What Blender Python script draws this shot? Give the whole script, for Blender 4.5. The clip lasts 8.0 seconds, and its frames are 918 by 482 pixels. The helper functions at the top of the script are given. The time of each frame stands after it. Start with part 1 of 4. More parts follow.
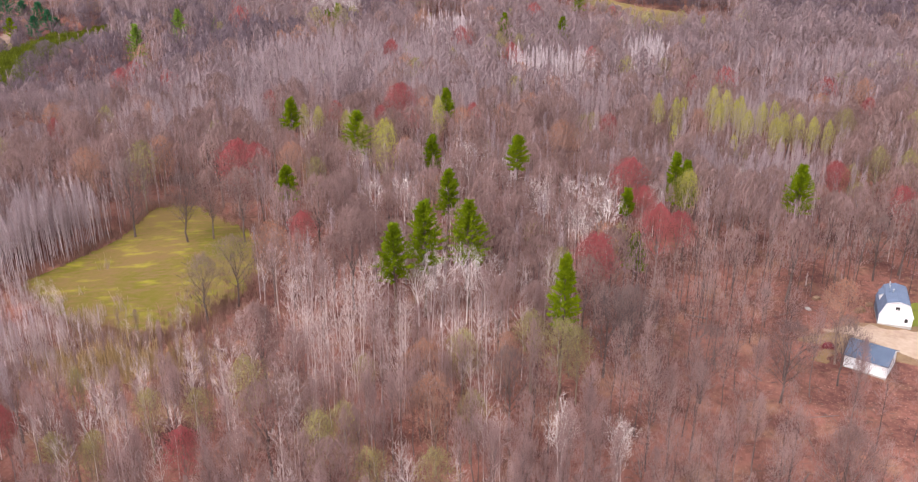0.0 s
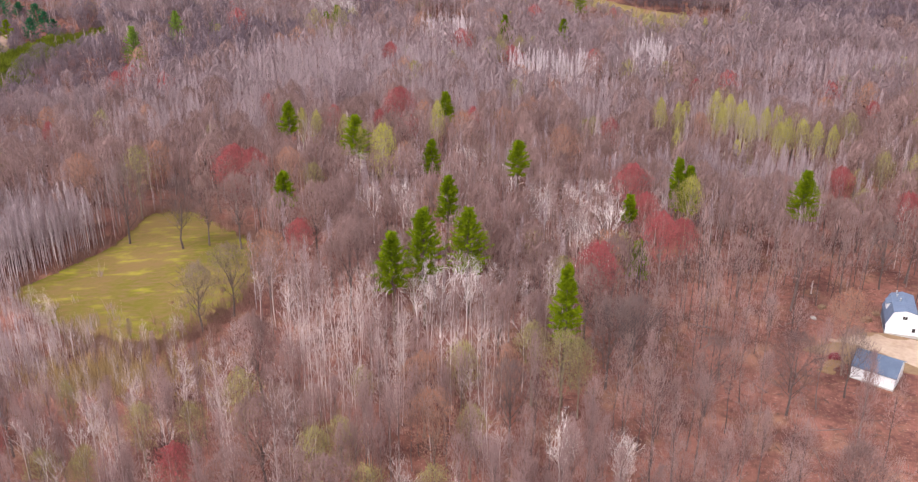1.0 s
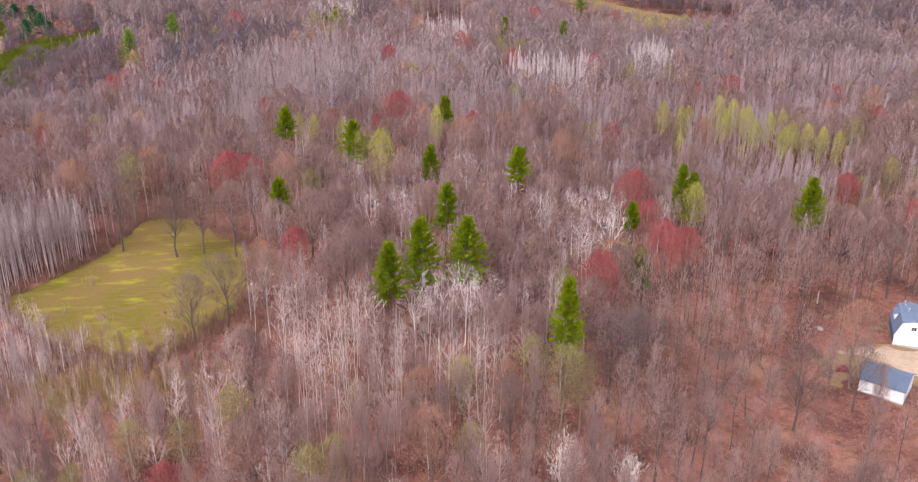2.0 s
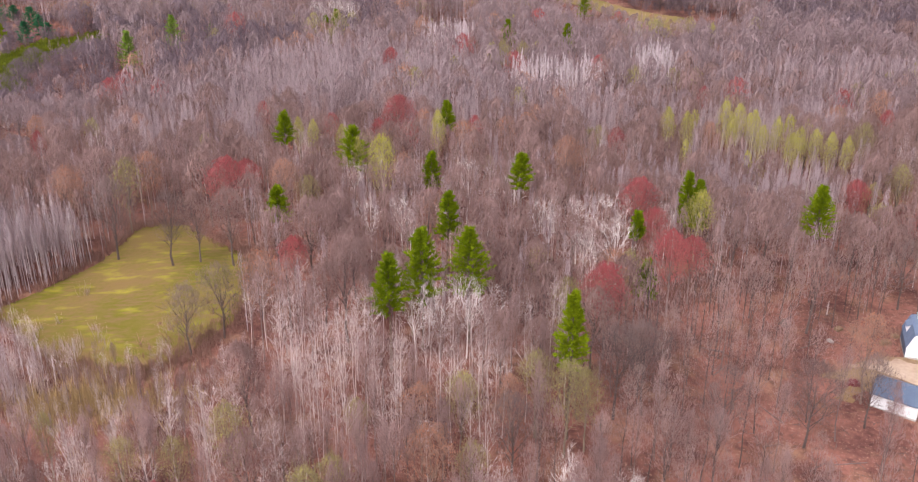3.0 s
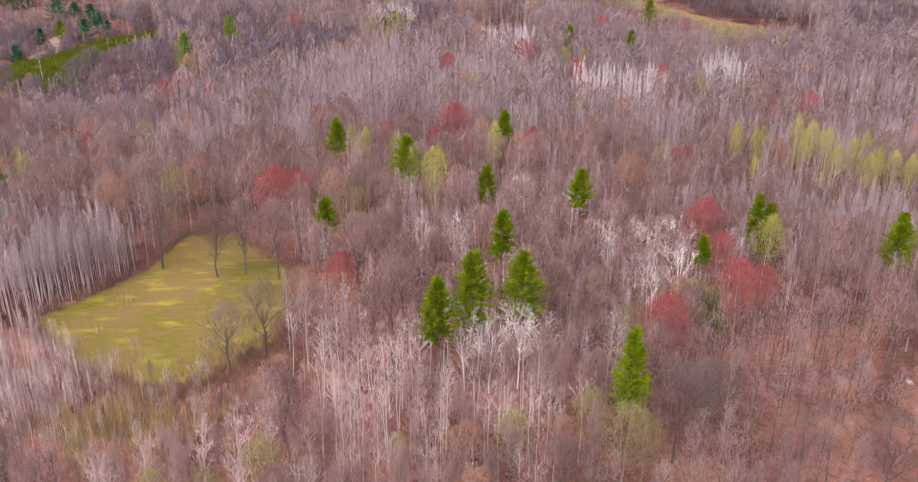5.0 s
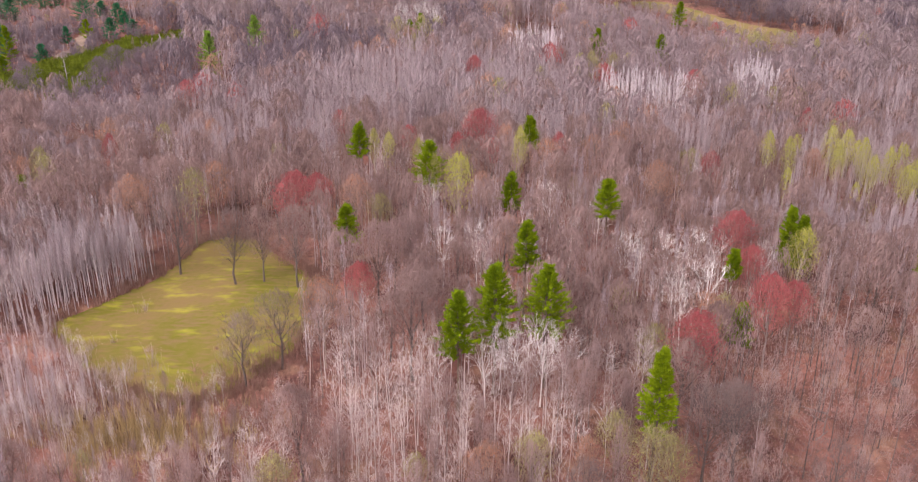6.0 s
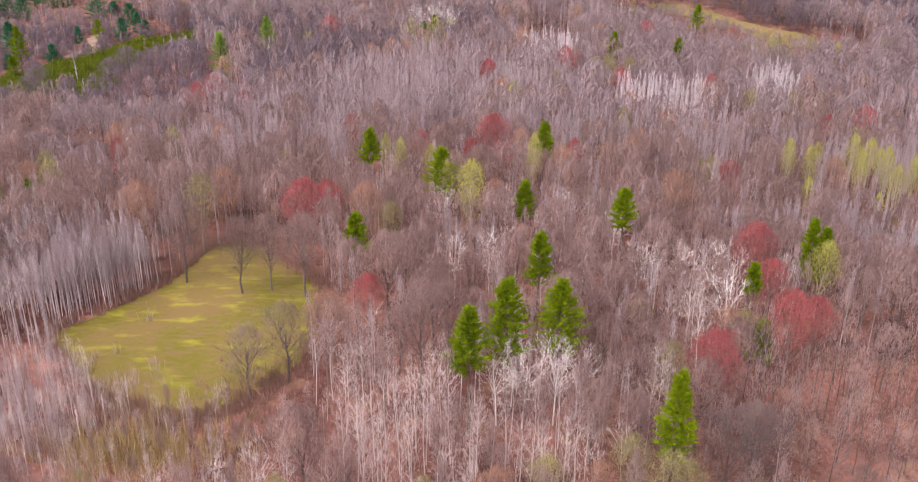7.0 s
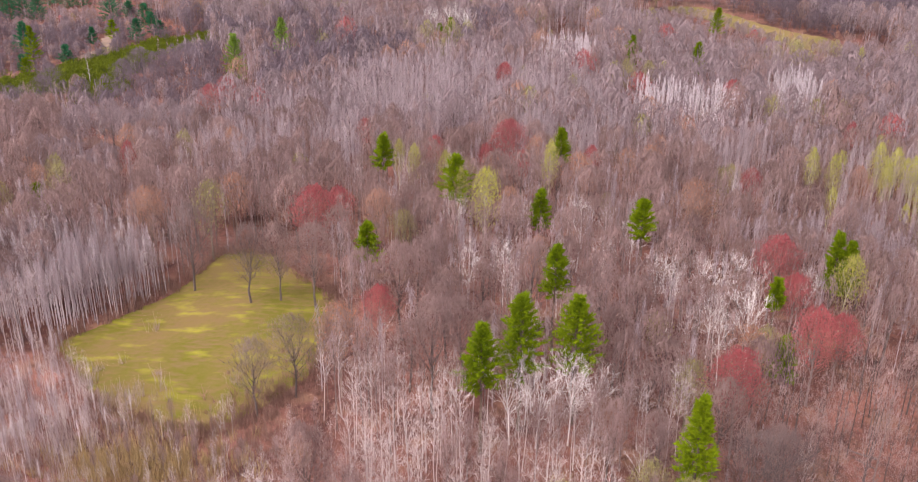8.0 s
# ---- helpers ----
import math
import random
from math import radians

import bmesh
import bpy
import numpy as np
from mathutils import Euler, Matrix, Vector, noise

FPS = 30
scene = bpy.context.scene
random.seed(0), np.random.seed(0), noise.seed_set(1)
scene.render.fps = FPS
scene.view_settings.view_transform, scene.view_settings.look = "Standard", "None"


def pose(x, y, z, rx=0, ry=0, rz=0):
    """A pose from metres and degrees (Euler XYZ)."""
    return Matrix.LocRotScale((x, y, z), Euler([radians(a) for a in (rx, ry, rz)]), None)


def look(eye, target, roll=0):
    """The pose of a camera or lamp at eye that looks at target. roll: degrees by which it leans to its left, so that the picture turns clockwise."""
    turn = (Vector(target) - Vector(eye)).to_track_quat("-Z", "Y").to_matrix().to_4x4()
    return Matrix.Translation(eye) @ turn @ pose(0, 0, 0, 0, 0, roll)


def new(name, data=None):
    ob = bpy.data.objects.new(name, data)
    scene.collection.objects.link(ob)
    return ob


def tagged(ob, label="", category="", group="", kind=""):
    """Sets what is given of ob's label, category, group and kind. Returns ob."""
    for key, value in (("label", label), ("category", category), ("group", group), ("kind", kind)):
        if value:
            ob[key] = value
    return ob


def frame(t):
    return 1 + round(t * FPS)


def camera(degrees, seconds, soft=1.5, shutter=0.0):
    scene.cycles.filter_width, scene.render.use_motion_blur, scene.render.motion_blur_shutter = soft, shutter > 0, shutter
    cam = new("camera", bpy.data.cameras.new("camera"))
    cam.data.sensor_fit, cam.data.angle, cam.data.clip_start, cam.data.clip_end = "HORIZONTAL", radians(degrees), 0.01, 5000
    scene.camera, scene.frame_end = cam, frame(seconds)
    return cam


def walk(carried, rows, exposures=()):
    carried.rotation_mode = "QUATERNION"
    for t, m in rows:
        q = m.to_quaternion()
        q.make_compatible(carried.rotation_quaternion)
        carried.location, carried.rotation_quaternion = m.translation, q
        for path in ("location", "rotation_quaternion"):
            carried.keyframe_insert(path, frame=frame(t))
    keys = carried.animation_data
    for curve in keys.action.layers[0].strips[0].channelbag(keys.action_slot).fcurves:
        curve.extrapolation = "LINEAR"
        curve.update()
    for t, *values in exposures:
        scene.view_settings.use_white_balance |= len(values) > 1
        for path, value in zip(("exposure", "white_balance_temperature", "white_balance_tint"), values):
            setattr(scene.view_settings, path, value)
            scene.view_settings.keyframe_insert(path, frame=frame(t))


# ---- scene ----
cam = camera(49.0, 8.0, soft=1.2)
METRES, EYE, TILT, LEAN, TURN = 42.0, 107.0, -25.0, 0.0, 0.0
ROWS = [
    (0.0, 0.0, 0.0, 0.0, 0.0, 0.0, -0.0),
    (0.5, 0.001, 0.0417, 0.0173, -0.0, 0.02, -0.02),
    (1.0, 0.0025, 0.0884, 0.0371, 0.0, 0.03, -0.03),
    (1.5, 0.0048, 0.1398, 0.0585, 0.0, 0.04, -0.04),
    (3.0, 0.0125, 0.3078, 0.128, 0.15, 0.04, -0.12),
    (3.5, 0.0127, 0.3656, 0.1514, 0.51, 0.05, -0.33),
    (4.0, 0.0135, 0.4243, 0.1754, 1.29, 0.04, -0.72),
    (4.5, 0.0124, 0.4845, 0.2011, 2.3, 0.01, -1.22),
    (6.0, 0.0099, 0.673, 0.2769, 4.64, -0.07, -2.51),
    (6.5, 0.0082, 0.7351, 0.3028, 5.07, -0.1, -2.76),
    (7.0, 0.0052, 0.7981, 0.3289, 5.41, -0.12, -2.95),
    (7.5, 0.002, 0.8618, 0.3543, 5.78, -0.13, -3.17),
    (8.0, -0.0026, 0.9239, 0.3808, 6.28, -0.18, -3.45),
]
EXPOSURE, KELVIN, TINT = 1.30, 6500, 16
walk(cam, [(t, pose(0, 0, EYE, TILT, LEAN, TURN) @ pose(METRES * x, METRES * y, METRES * z, 90 + pitch, roll, yaw)) for t, x, y, z, yaw, pitch, roll in ROWS],
     [(0.0, EXPOSURE, KELVIN, TINT), (4.0, EXPOSURE + 0.03, KELVIN, TINT), (8.0, EXPOSURE + 0.13, KELVIN, TINT)])

# ---- light: a bright overcast sky, sun high behind thin cloud ----
SUN_UP, SUN_ROUND = 52.0, 215.0
world = bpy.data.worlds.new("overcast_sky")
scene.world = world
world.use_nodes = True
wn, wl = world.node_tree.nodes, world.node_tree.links
sky = wn.new("ShaderNodeTexSky")
sky.sky_type, sky.sun_disc = "NISHITA", False
sky.sun_elevation, sky.sun_rotation = radians(SUN_UP), radians(SUN_ROUND)
sky.dust_density = 4.0
cloud = wn.new("ShaderNodeHueSaturation")
cloud.inputs["Saturation"].default_value = 0.25
wl.new(sky.outputs[0], cloud.inputs["Color"])
wl.new(cloud.outputs[0], wn["Background"].inputs["Color"])
wn["Background"].inputs["Strength"].default_value = 0.15
sun = new("sun", bpy.data.lights.new("sun", "SUN"))
sun.data.energy, sun.data.angle, sun.data.color = 0.9, radians(25), (1.0, 0.96, 0.9)
su, sr = radians(SUN_UP), radians(SUN_ROUND)
sun.matrix_world = look((0, 0, 300), (-math.sin(sr) * math.cos(su) * 100, -math.cos(sr) * math.cos(su) * 100, 300 - math.sin(su) * 100))


# ---- materials ----
def material(name, light, dark, rough=0.9, patch=0.12, grain=4.0, bump=0.0, island=0.35, spec=0.2, metal=0.0, per_object=0.0, lo=0.3, hi=0.95, thin=0.0, upright=1.0):
    """Colour between two tones, by broad patches, fine grain and single pieces."""
    m = bpy.data.materials.new(name)
    m.use_nodes = True
    n, l = m.node_tree.nodes, m.node_tree.links
    b = n["Principled BSDF"]
    b.inputs["Roughness"].default_value, b.inputs["Metallic"].default_value = rough, metal
    b.inputs["Specular IOR Level"].default_value = spec
    geo = n.new("ShaderNodeNewGeometry")
    stretched = n.new("ShaderNodeMapping")
    stretched.inputs["Scale"].default_value = (1.0, 1.0, upright)
    l.new(geo.outputs["Position"], stretched.inputs["Vector"])
    total = None

    def add(socket, weight):
        nonlocal total
        node = n.new("ShaderNodeMath")
        node.operation = "MULTIPLY_ADD"
        l.new(socket, node.inputs[0])
        node.inputs[1].default_value = weight
        if total is None:
            node.inputs[2].default_value = 0.0
        else:
            l.new(total, node.inputs[2])
        total = node.outputs[0]

    for scale, weight, detail in ((patch, 0.85 - island * 0.6, 3.0), (grain, 0.35, 4.0)):
        t = n.new("ShaderNodeTexNoise")
        t.inputs["Scale"].default_value, t.inputs["Detail"].default_value = scale, detail
        l.new(stretched.outputs[0], t.inputs["Vector"])
        add(t.outputs["Fac"], weight)
        fine = t
    if island:
        add(geo.outputs["Random Per Island"], island)
    if per_object:
        info = n.new("ShaderNodeObjectInfo")
        add(info.outputs["Random"], per_object)
    ramp = n.new("ShaderNodeMapRange")
    ramp.inputs["From Min"].default_value, ramp.inputs["From Max"].default_value = lo, hi + per_object * 0.6
    l.new(total, ramp.inputs["Value"])
    mix = n.new("ShaderNodeMix")
    mix.data_type = "RGBA"
    mix.inputs["A"].default_value, mix.inputs["B"].default_value = (*dark, 1), (*light, 1)
    l.new(ramp.outputs[0], mix.inputs["Factor"])
    l.new(mix.outputs["Result"], b.inputs["Base Color"])
    if thin:
        glow = n.new("ShaderNodeBsdfTranslucent")
        l.new(mix.outputs["Result"], glow.inputs["Color"])
        both = n.new("ShaderNodeMixShader")
        both.inputs[0].default_value = thin
        l.new(b.outputs[0], both.inputs[1])
        l.new(glow.outputs[0], both.inputs[2])
        l.new(both.outputs[0], n["Material Output"].inputs["Surface"])
    if bump:
        bu = n.new("ShaderNodeBump")
        bu.inputs["Strength"].default_value, bu.inputs["Distance"].default_value = bump, 0.1
        l.new(fine.outputs["Fac"], bu.inputs["Height"])
        l.new(bu.outputs[0], b.inputs["Normal"])
    return m


BARK = {
    "slender": material("grey_bark", (0.20, 0.145, 0.135), (0.085, 0.06, 0.057)),
    "lilac": material("silver_grey_bark", (0.48, 0.385, 0.40), (0.26, 0.205, 0.215)),
    "pale": material("pale_bark", (0.64, 0.53, 0.515), (0.28, 0.215, 0.207)),
    "white": material("white_bark", (0.80, 0.72, 0.70), (0.52, 0.45, 0.44)),
    "round": material("dark_bark", (0.15, 0.11, 0.10), (0.06, 0.045, 0.042)),
    "red": material("maple_bark", (0.28, 0.20, 0.19), (0.12, 0.09, 0.085)),
    "orange": material("brown_bark", (0.26, 0.18, 0.15), (0.12, 0.08, 0.07)),
    "yellow": material("poplar_bark", (0.52, 0.46, 0.36), (0.26, 0.22, 0.17)),
    # far copy of dark_bark, greyed: distance haze put into the colour
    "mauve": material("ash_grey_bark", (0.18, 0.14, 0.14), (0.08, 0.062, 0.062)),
    "silver": material("silvery_white_bark", (0.74, 0.65, 0.66), (0.48, 0.41, 0.42)),
    "stem": material("dark_grey_bark", (0.12, 0.085, 0.08), (0.048, 0.034, 0.033)),
    "gnarl": material("blackish_bark", (0.13, 0.095, 0.088), (0.055, 0.04, 0.038)),
    "lime": material("lime_bark", (0.50, 0.44, 0.33), (0.26, 0.22, 0.16)),
    "olive": material("olive_bark", (0.25, 0.20, 0.15), (0.12, 0.095, 0.07)),
    "dusky": material("dusky_bark", (0.13, 0.10, 0.105), (0.06, 0.047, 0.05)),
    "pine": material("pine_bark", (0.16, 0.11, 0.08), (0.07, 0.05, 0.04)),
}
TWIG = {
    "slender": material("grey_brown_twigs", (0.42, 0.285, 0.27), (0.24, 0.155, 0.148), thin=0.5, island=0.05, patch=0.16, grain=0.6, lo=0.44, hi=0.78, upright=0.2),
    "lilac": material("lilac_grey_twigs", (0.47, 0.365, 0.38), (0.29, 0.22, 0.23), thin=0.5, island=0.05, patch=0.16, grain=0.6, lo=0.44, hi=0.78, upright=0.2),
    "pale": material("pale_twigs", (0.52, 0.395, 0.375), (0.31, 0.225, 0.215), thin=0.5, island=0.05, patch=0.16, grain=0.6, lo=0.44, hi=0.78, upright=0.2),
    "white": material("white_twigs", (0.66, 0.57, 0.55), (0.38, 0.31, 0.30), thin=0.5, island=0.05, patch=0.16, grain=0.6, lo=0.44, hi=0.78, upright=0.2),
    "round": material("brown_twigs", (0.355, 0.235, 0.218), (0.195, 0.125, 0.117), thin=0.5, island=0.05, patch=0.16, grain=0.6, lo=0.44, hi=0.78, upright=0.2),
    "red": material("red_twigs", (0.43, 0.15, 0.14), (0.28, 0.095, 0.09), thin=0.5, island=0.05, patch=0.16, grain=0.6, lo=0.44, hi=0.78, upright=0.2),
    "orange": material("rust_twigs", (0.44, 0.27, 0.21), (0.26, 0.155, 0.125), thin=0.5, island=0.05, patch=0.16, grain=0.6, lo=0.44, hi=0.78, upright=0.2),
    "yellow": material("yellow_twigs", (0.46, 0.40, 0.20), (0.26, 0.21, 0.11), thin=0.5, island=0.05, patch=0.16, grain=0.6, lo=0.44, hi=0.78, upright=0.2),
    # brown_twigs cooled and greyed for far trees, haze painted into the tone
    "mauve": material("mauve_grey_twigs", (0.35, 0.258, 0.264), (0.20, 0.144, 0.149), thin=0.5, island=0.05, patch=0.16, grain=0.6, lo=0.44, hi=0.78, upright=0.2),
    # dark twigs; their blue-violet cast is far haze mixed into the colour
    "dusky": material("dusky_twigs", (0.225, 0.168, 0.19), (0.135, 0.098, 0.113), thin=0.5, island=0.05, patch=0.16, grain=0.6, lo=0.44, hi=0.78, upright=0.2),
    "silver": material("silvery_twigs", (0.66, 0.56, 0.58), (0.42, 0.345, 0.355), thin=0.5, island=0.05, patch=0.16, grain=0.6, lo=0.44, hi=0.78, upright=0.2),
    "stem": material("thin_brown_twigs", (0.42, 0.295, 0.28), (0.25, 0.17, 0.16), thin=0.5, island=0.05, patch=0.16, grain=0.6, lo=0.44, hi=0.78, upright=0.2),
    "gnarl": material("grey_twigs", (0.27, 0.195, 0.185), (0.15, 0.105, 0.1), thin=0.5, island=0.05, patch=0.16, grain=0.6, lo=0.44, hi=0.78, upright=0.2),
    "lime": material("lime_twigs", (0.46, 0.40, 0.20), (0.26, 0.21, 0.11), thin=0.5, island=0.05, patch=0.16, grain=0.6, lo=0.44, hi=0.78, upright=0.2),
    "olive": material("olive_twigs", (0.36, 0.30, 0.17), (0.2, 0.16, 0.1), thin=0.5, island=0.05, patch=0.16, grain=0.6, lo=0.44, hi=0.78, upright=0.2),
}
BUDS = {
    "red": material("red_buds", (0.44, 0.112, 0.12), (0.30, 0.072, 0.08), thin=0.5, island=0.10, patch=0.16, grain=0.6, lo=0.38, hi=0.82, upright=0.2),
    "orange": material("rust_buds", (0.54, 0.235, 0.14), (0.34, 0.145, 0.09), thin=0.5, island=0.10, patch=0.16, grain=0.6, lo=0.38, hi=0.82, upright=0.2),
    "yellow": material("yellow_green_leaves", (0.50, 0.47, 0.09), (0.31, 0.29, 0.065), thin=0.5, island=0.10, patch=0.16, grain=0.6, lo=0.38, hi=0.82, upright=0.2),
    "lime": material("lime_leaves", (0.53, 0.50, 0.09), (0.34, 0.32, 0.06), thin=0.5, island=0.10, patch=0.16, grain=0.6, lo=0.38, hi=0.82, upright=0.2),
    "olive": material("olive_leaves", (0.42, 0.37, 0.13), (0.24, 0.2, 0.08), thin=0.5, island=0.10, patch=0.16, grain=0.6, lo=0.38, hi=0.82, upright=0.2),
}
NEEDLES = material("green_needles", (0.20, 0.255, 0.006), (0.055, 0.095, 0.003), thin=0.3, spec=0.05, rough=0.8, patch=0.5, island=0.4, per_object=0.2)
DARK_NEEDLES = material("dark_green_needles", (0.035, 0.17, 0.075), (0.012, 0.075, 0.035), thin=0.3, rough=0.6, patch=0.3, island=0.5)
LIGHT_NEEDLES = material("light_green_needles", (0.20, 0.30, 0.03), (0.08, 0.14, 0.015), rough=0.6, patch=0.3, island=0.5)
JUNIPER = material("juniper_green", (0.16, 0.18, 0.012), (0.06, 0.078, 0.008), thin=0.5, rough=0.7, patch=0.15, island=0.5)
LITTER = material("leaf_litter", (0.225, 0.095, 0.073), (0.052, 0.018, 0.016), patch=0.09, grain=0.9, bump=0.8, island=0.0, lo=0.42, hi=0.76)
GRASS = material("spring_grass", (0.098, 0.087, 0.006), (0.15, 0.098, 0.032), patch=0.06, grain=0.9, bump=0.8, island=0.0, lo=0.46, hi=0.72)
BRIGHT_GRASS = material("bright_grass", (0.15, 0.17, 0.02), (0.10, 0.11, 0.018), patch=0.3, grain=2.0, island=0.1, lo=0.4, hi=0.75)


def mottled(m, scale, lo, hi, most, tone):
    """Lays spots of another tone over a material."""
    n, l = m.node_tree.nodes, m.node_tree.links
    where = n.new("ShaderNodeNewGeometry")
    t = n.new("ShaderNodeTexNoise")
    t.inputs["Scale"].default_value, t.inputs["Detail"].default_value = scale, 5.0
    l.new(where.outputs["Position"], t.inputs["Vector"])
    cut = n.new("ShaderNodeMapRange")
    cut.inputs["From Min"].default_value, cut.inputs["From Max"].default_value, cut.inputs["To Max"].default_value = lo, hi, most
    l.new(t.outputs["Fac"], cut.inputs["Value"])
    mix = n.new("ShaderNodeMix")
    mix.data_type = "RGBA"
    mix.inputs["B"].default_value = (*tone, 1)
    l.new(cut.outputs[0], mix.inputs["Factor"])
    l.new(n["Principled BSDF"].inputs["Base Color"].links[0].from_socket, mix.inputs["A"])
    l.new(mix.outputs["Result"], n["Principled BSDF"].inputs["Base Color"])


mottled(LITTER, 0.14, 0.53, 0.72, 0.55, (0.28, 0.16, 0.10))
mottled(LITTER, 0.6, 0.52, 0.7, 0.7, (0.06, 0.024, 0.02))
mottled(LITTER, 2.2, 0.6, 0.72, 0.8, (0.36, 0.21, 0.16))
gn, gl = GRASS.node_tree.nodes, GRASS.node_tree.links
spots = gn.new("ShaderNodeTexNoise")
spots.inputs["Scale"].default_value, spots.inputs["Detail"].default_value = 0.17, 7.0
stretch = gn.new("ShaderNodeMapping")
stretch.inputs["Scale"].default_value = (0.7, 1.7, 1.0)
place = gn.new("ShaderNodeNewGeometry")
gl.new(place.outputs["Position"], stretch.inputs["Vector"])
gl.new(stretch.outputs[0], spots.inputs["Vector"])
fresh = gn.new("ShaderNodeMapRange")
fresh.inputs["From Min"].default_value, fresh.inputs["From Max"].default_value = 0.54, 0.76
gl.new(spots.outputs["Fac"], fresh.inputs["Value"])
blend = gn.new("ShaderNodeMix")
blend.data_type = "RGBA"
blend.inputs["B"].default_value = (0.235, 0.205, 0.02, 1)
gl.new(fresh.outputs[0], blend.inputs["Factor"])
mottle = gn.new("ShaderNodeTexNoise")
mottle.inputs["Scale"].default_value, mottle.inputs["Detail"].default_value = 0.5, 9.0
gl.new(stretch.outputs[0], mottle.inputs["Vector"])
dull = gn.new("ShaderNodeMapRange")
dull.inputs["From Min"].default_value, dull.inputs["From Max"].default_value, dull.inputs["To Max"].default_value = 0.45, 0.66, 0.85
gl.new(mottle.outputs["Fac"], dull.inputs["Value"])
tired = gn.new("ShaderNodeMix")
tired.data_type = "RGBA"
tired.inputs["B"].default_value = (0.15, 0.092, 0.04, 1)
gl.new(dull.outputs[0], tired.inputs["Factor"])
gl.new(blend.outputs["Result"], tired.inputs["A"])
old = gn["Principled BSDF"].inputs["Base Color"].links[0].from_socket
gl.new(old, blend.inputs["A"])
gl.new(tired.outputs["Result"], gn["Principled BSDF"].inputs["Base Color"])
DRY_FIELD = material("dry_field_grass", (0.13, 0.107, 0.028), (0.19, 0.125, 0.055), patch=0.06, grain=0.4, bump=0.5, island=0.0, lo=0.45, hi=0.74)
SAND = material("sandy_gravel", (0.41, 0.31, 0.24), (0.25, 0.17, 0.125), patch=0.12, grain=1.2, bump=0.4, island=0.0, lo=0.42, hi=0.76)
BRUSH = material("red_brown_brush", (0.29, 0.16, 0.128), (0.13, 0.07, 0.056))
DRY_BRUSH = material("tan_brush", (0.42, 0.29, 0.14), (0.25, 0.165, 0.08))
WHITE_PAINT = material("white_painted_boards", (0.74, 0.74, 0.76), (0.62, 0.62, 0.64), rough=0.55, patch=0.5, grain=5.0, island=0.0)
DARK_ROOF = material("dark_blue_roofing", (0.085, 0.115, 0.175), (0.055, 0.075, 0.12), rough=0.6, patch=0.6, grain=6.0, island=0.1, spec=0.3)
BLUE_ROOF = material("blue_grey_roofing", (0.135, 0.175, 0.26), (0.085, 0.115, 0.18), rough=0.5, patch=0.6, grain=6.0, island=0.1, spec=0.4)
CONCRETE = material("grey_concrete", (0.42, 0.40, 0.38), (0.28, 0.26, 0.25), patch=0.5, grain=5.0, bump=0.2, island=0.0)
GLASS_DARK = material("dark_window_glass", (0.035, 0.03, 0.035), (0.02, 0.018, 0.02), rough=0.08, spec=0.6, island=0.0)
STEEL = material("galvanised_steel", (0.55, 0.56, 0.58), (0.42, 0.43, 0.45), rough=0.35, metal=0.8, island=0.0)


# ---- terrain ----
def ground(x, y):
    """Height of the ground, in metres."""
    x, y = np.asarray(x, float), np.asarray(y, float)
    h = 6.0 * np.exp(-((x + 2) / 62) ** 2 - ((y - 185) / 70) ** 2) - 9.0 / (1 + np.exp(-(y - 360) / 60))
    h = h + 0.5 * np.sin(x / 17 + 0.6) * np.sin(y / 21 + 1.1) + 0.25 * np.sin(x / 6.3 + y / 9.1)
    h = h + 2.4 * np.exp(-((x + 72) / 38) ** 2 - ((y - 212) / 40) ** 2)
    far = np.clip((np.hypot(x, y - 300) - 500) / 900, 0, 1)
    return h + far * far * (18 + 16 * np.sin(x / 420 + 1) * np.cos(y / 510))


def height(x, y):
    return float(ground(x, y))


def link_arrays(name, verts, tris, slots=(), index=None, parent=None, smooth=False):
    """A mesh object from arrays of corners and triangles."""
    me = bpy.data.meshes.new(name)
    fill_mesh(me, verts, tris, slots, index, smooth)
    ob = new(name, me)
    ob.parent = parent
    return ob


def fill_mesh(me, verts, tris, slots=(), index=None, smooth=False):
    verts, tris = np.asarray(verts, np.float32), np.asarray(tris, np.int32)
    me.vertices.add(len(verts))
    me.vertices.foreach_set("co", verts.ravel())
    me.loops.add(tris.size)
    me.loops.foreach_set("vertex_index", tris.ravel())
    me.polygons.add(len(tris))
    me.polygons.foreach_set("loop_start", np.arange(0, tris.size, 3, dtype=np.int32))
    if index is not None:
        me.polygons.foreach_set("material_index", np.asarray(index, np.int32))
    me.polygons.foreach_set("use_smooth", np.full(len(tris), smooth))
    for m in slots:
        me.materials.append(m)
    me.update(calc_edges=True)


def grid_axis(fine_lo, fine_hi, step):
    inner = np.arange(fine_lo, fine_hi + 0.1, step)
    steps = np.array([10, 25, 50, 100, 180, 300, 500, 800, 1300, 2000, 3000, 4400], float)
    return np.concatenate([(fine_lo - steps)[::-1], inner, fine_hi + steps])


